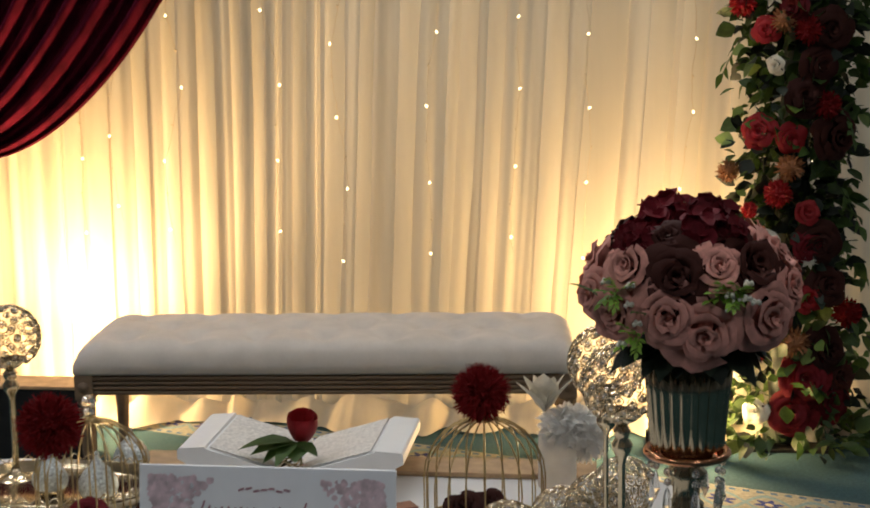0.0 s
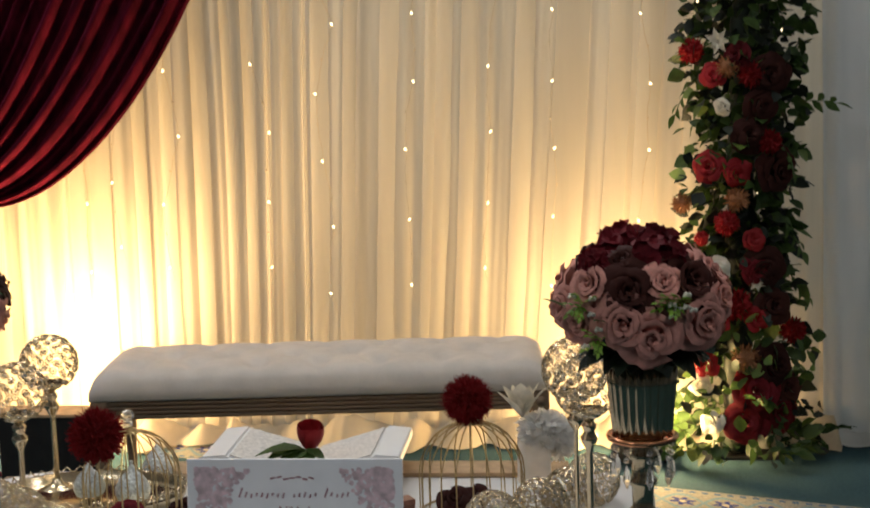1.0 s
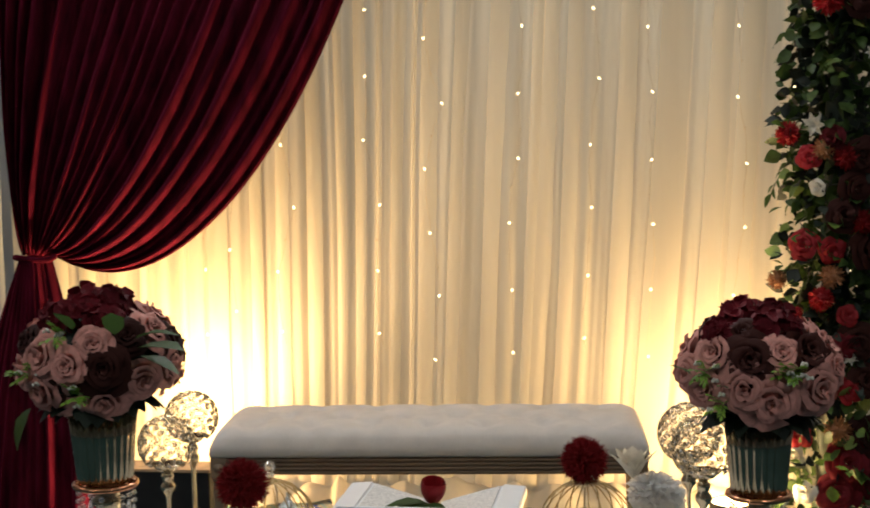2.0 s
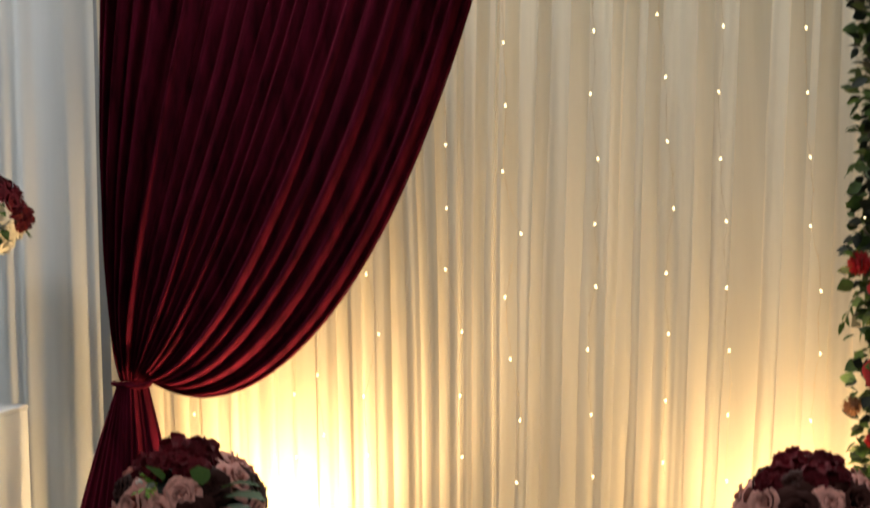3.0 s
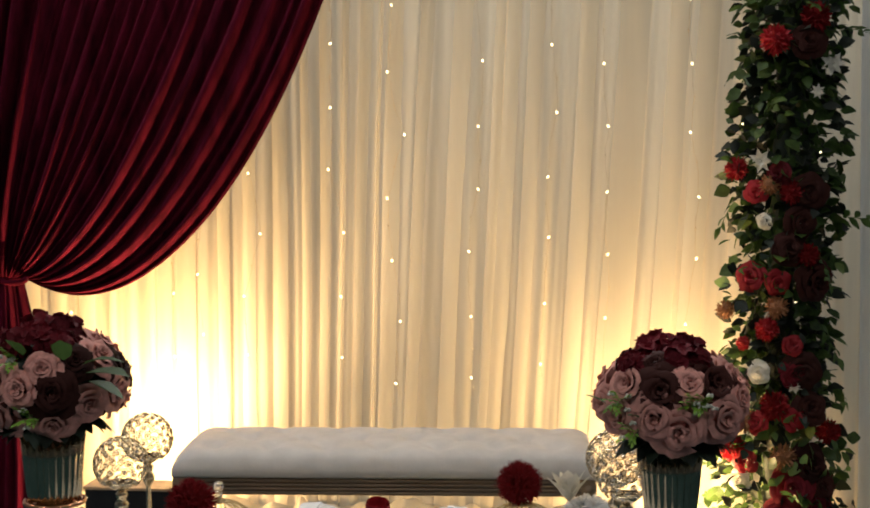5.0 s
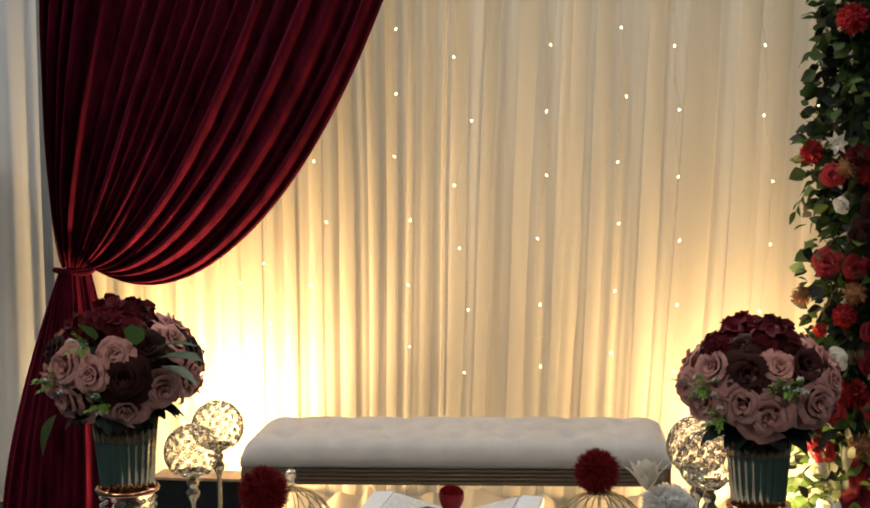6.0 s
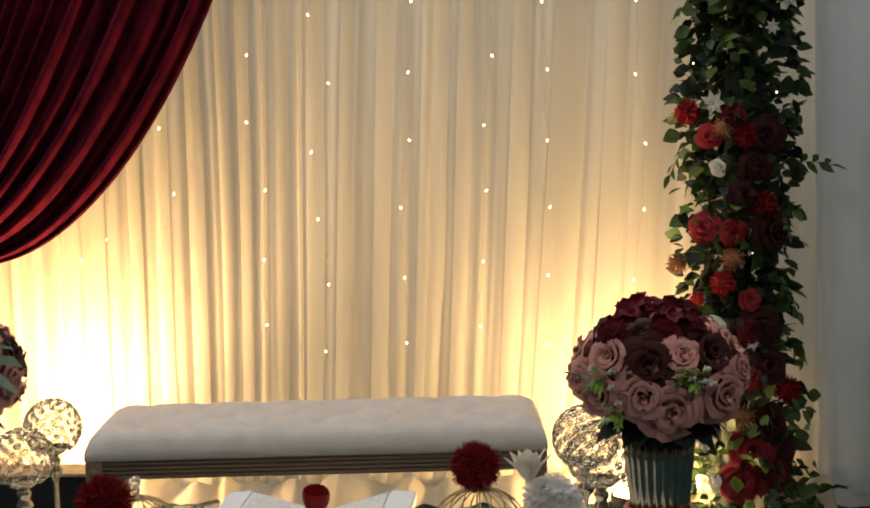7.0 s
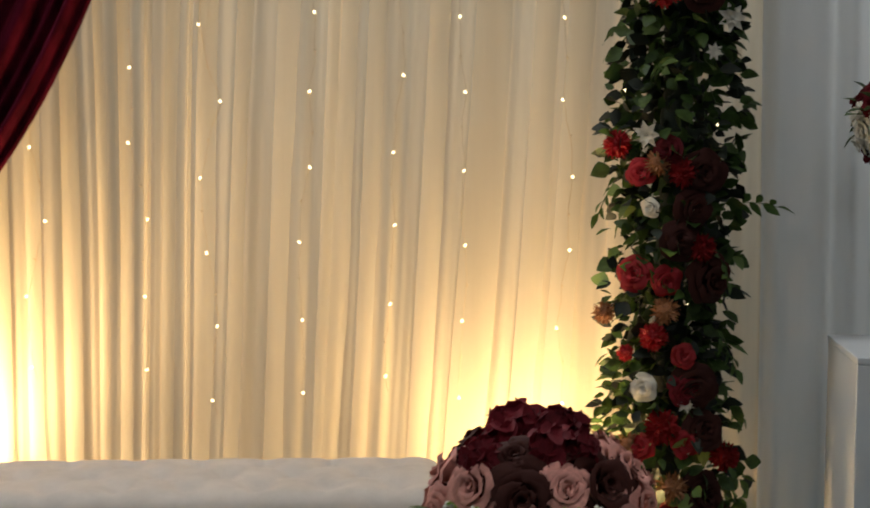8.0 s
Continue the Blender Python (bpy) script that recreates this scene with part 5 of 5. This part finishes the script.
part("tulle_puff", pompon_bm(50, 260, 0.16, 0.9), M_TULLE, fav, "puff of white tulle", m=Matrix.Translation((0.022, -0.01, 0.130)) @ Matrix.Diagonal((0.062, 0.05, 0.045, 1)))
part("tulle_puff", pompon_bm(51, 200, 0.18, 0.9), M_TULLE, fav, "puff of white tulle", m=Matrix.Translation((0.055, 0.03, 0.10)) @ Matrix.Diagonal((0.05, 0.045, 0.055, 1)))

# ---- menu card on the table ----
CW, CH = 0.370, 0.262
sign = thing("menu_card", pose(-0.070, 2.10, TZ + 0.055, -8, 0, 0), "white menu card with pink floral corners on a small easel", "sign")
part("board", box(-CW / 2, CW / 2, -0.002, 0.006, 0.0, CH, bevel=0.001), M_CARD, sign, smooth=False)


def print_bar(x, z, w, h, material, name="print", lift=0.0030, tilt=0.0):
    return part(name, box(-w / 2, w / 2, -0.0004, 0.0004, -h / 2, h / 2), material, sign, smooth=False, m=Matrix.Translation((x, -lift, z)) @ Matrix.Rotation(tilt, 4, "Y"))


rnd = random.Random(8)
for s in (-1, 1):
    b = bmesh.new()
    for k in range(420):
        u, v = rnd.random() ** 1.4, rnd.random() ** 1.4
        if u / 0.75 + v / 1.0 > 1.05:
            continue
        x, z = s * (CW / 2 - 0.018 - u * 0.115), CH - 0.018 - v * 0.135
        rr = rnd.uniform(0.0035, 0.0075) * (1.1 - 0.5 * max(u, v))
        n = 7
        c = [b.verts.new((x + rr * math.cos(q * 6.283 / n) * rnd.uniform(0.7, 1.15), -0.0028 - k * 0.000002, z + rr * math.sin(q * 6.283 / n) * rnd.uniform(0.7, 1.15))) for q in range(n)]
        b.faces.new(c[::-1])
    tagged(part("floral_corner", b, M_PINKPRINT, sign, "pale pink printed flowers", smooth=False), kind="stuff")
# line of script that stands in for the names
for k in range(21):
    if k in (9, 15):
        continue
    tall = k in (0, 16)
    print_bar(-0.092 + k * 0.0092, CH - 0.061 + (0.004 if tall else 0.0015 * math.sin(k * 2.3)), 0.0026, 0.017 if tall else 0.0075 + 0.002 * math.sin(k * 1.7), M_MAUVEINK, "script_bar", tilt=0.35)
for k in range(7):
    print_bar(-0.036 + k * 0.011, CH - 0.032 + 0.002 * math.sin(k * 2.1), 0.009, 0.0028, M_MAUVEINK, "script_bar", tilt=-0.35 + 0.1 * k)
curve = bpy.data.curves.new("word", "FONT")
curve.body, curve.size, curve.extrude, curve.align_x = "Nikkah", 0.021, 0.0002, "CENTER"
curve.shear = 0.25
word = new("lettering", curve)
word.parent = sign
word.matrix_basis = Matrix.Translation((0.0, -0.0030, CH - 0.094)) @ pose(0, 0, 0, 90, 0, 0)
word.data.materials.append(M_MAUVEINK)
print_bar(0.0, CH - 0.106, 0.028, 0.003, M_PINKPRINT, "script_bar")
for s in (-1, 1):
    b = bmesh.new()
    for k in range(46):
        a, q = rnd.random() * 6.283, math.sqrt(rnd.random())
        x, z = s * 0.105 + 0.033 * q * math.cos(a), CH - 0.108 + 0.013 * q * math.sin(a)
        c = [b.verts.new((x + 0.004 * math.cos(w * 1.2566 + a), -0.0028 - k * 0.000008, z + 0.0025 * math.sin(w * 1.2566 + a))) for w in range(5)]
        b.faces.new(c[::-1])
    part("printed_dish", b, M_OLIVEPRINT, sign, "printed dish of nuts", smooth=False)
    print_bar(s * 0.105, CH - 0.132, 0.030, 0.003, M_PINKPRINT, "script_bar")
part("easel", tube([(-0.08, -0.012, -0.053), (-0.08, 0.004, -0.004), (-0.05, 0.012, 0.12), (0.0, 0.014, 0.17), (0.05, 0.012, 0.12), (0.08, 0.004, -0.004), (0.08, -0.012, -0.053)], 0.003, 6), M_GOLDWIRE, sign)

# ---- things at the sides of the stage ----
def side_plinth(x, y, height):
    t = thing("side_plinth", pose(x, y, 0), "plain white painted display plinth", "plinth", "plinths beside the stage")
    part("body", box(-0.17, 0.17, -0.20, 0.20, 0.0, height - 0.02, bevel=0.004), M_GREYBOARD, t, smooth=False)
    part("top", box(-0.172, 0.172, -0.202, 0.202, height - 0.0198, height, bevel=0.004), M_GREYBOARD, t, smooth=False)
    v = thing("tall_vase", pose(x, y, height), "tall clear glass trumpet vase on a plinth", "vase", "tall vases beside the stage")
    part("glass", lathe([(0.003, 0.0), (0.055, 0.0), (0.058, 0.006), (0.020, 0.02), (0.012, 0.06), (0.014, 0.2), (0.026, 0.36), (0.055, 0.45), (0.052, 0.45), (0.023, 0.36), (0.010, 0.2), (0.003, 0.05)], 28), M_CRYSTAL, v)


side_plinth(-2.67, 4.70, 0.89)
side_plinth(1.617, 4.70, 0.82)


def posy(x, y, z, size):
    t = thing("side_posy", pose(x, y, z), "loose ball of ivory and dark red flowers in a tall vase", "flower ball", "side flower balls")
    r = random.Random(int(abs(x) * 10))
    # dark ball behind the flowers and leaves
    part("core", ball(bmesh.new(), (0, 0, 0), 0.105 * size, 2), M_LEAFDARK, t, "dark ball filling the middle")
    for k in range(40):
        zz = 1 - 2 * (k + 0.5) / 40
        a = k * 2.39996
        s = math.sqrt(1 - zz * zz)
        d = Vector((s * math.cos(a), s * math.sin(a), zz))
        meshes = ROSE_WINE if zz > 0.3 else (HYDRANGEA if k % 7 == 0 else ROSE_IVORY)
        part("rose", r.choice(meshes), None, t, m=Matrix.Translation(d * 0.115 * size) @ facing(d, k) @ Matrix.Scale(r.uniform(0.034, 0.05) * size, 4))
    for k in range(40):
        d = Vector((r.uniform(-1, 1), r.uniform(-1, 1), r.uniform(-0.6, 0.5))).normalized()
        part("leaf", r.choice(LEAF), None, t, m=Matrix.Translation(d * 0.12 * size) @ d.to_track_quat("Y", "Z").to_matrix().to_4x4() @ Matrix.Scale(0.06, 4))
    part("stem", tube([(0, 0, -0.45), (0.01, 0, -0.25), (0, 0, -0.05)], 0.014, 8), M_STEM, t)


posy(-2.53, 4.66, 1.665, 1.2)
posy(1.59, 4.70, 1.486, 1.0)
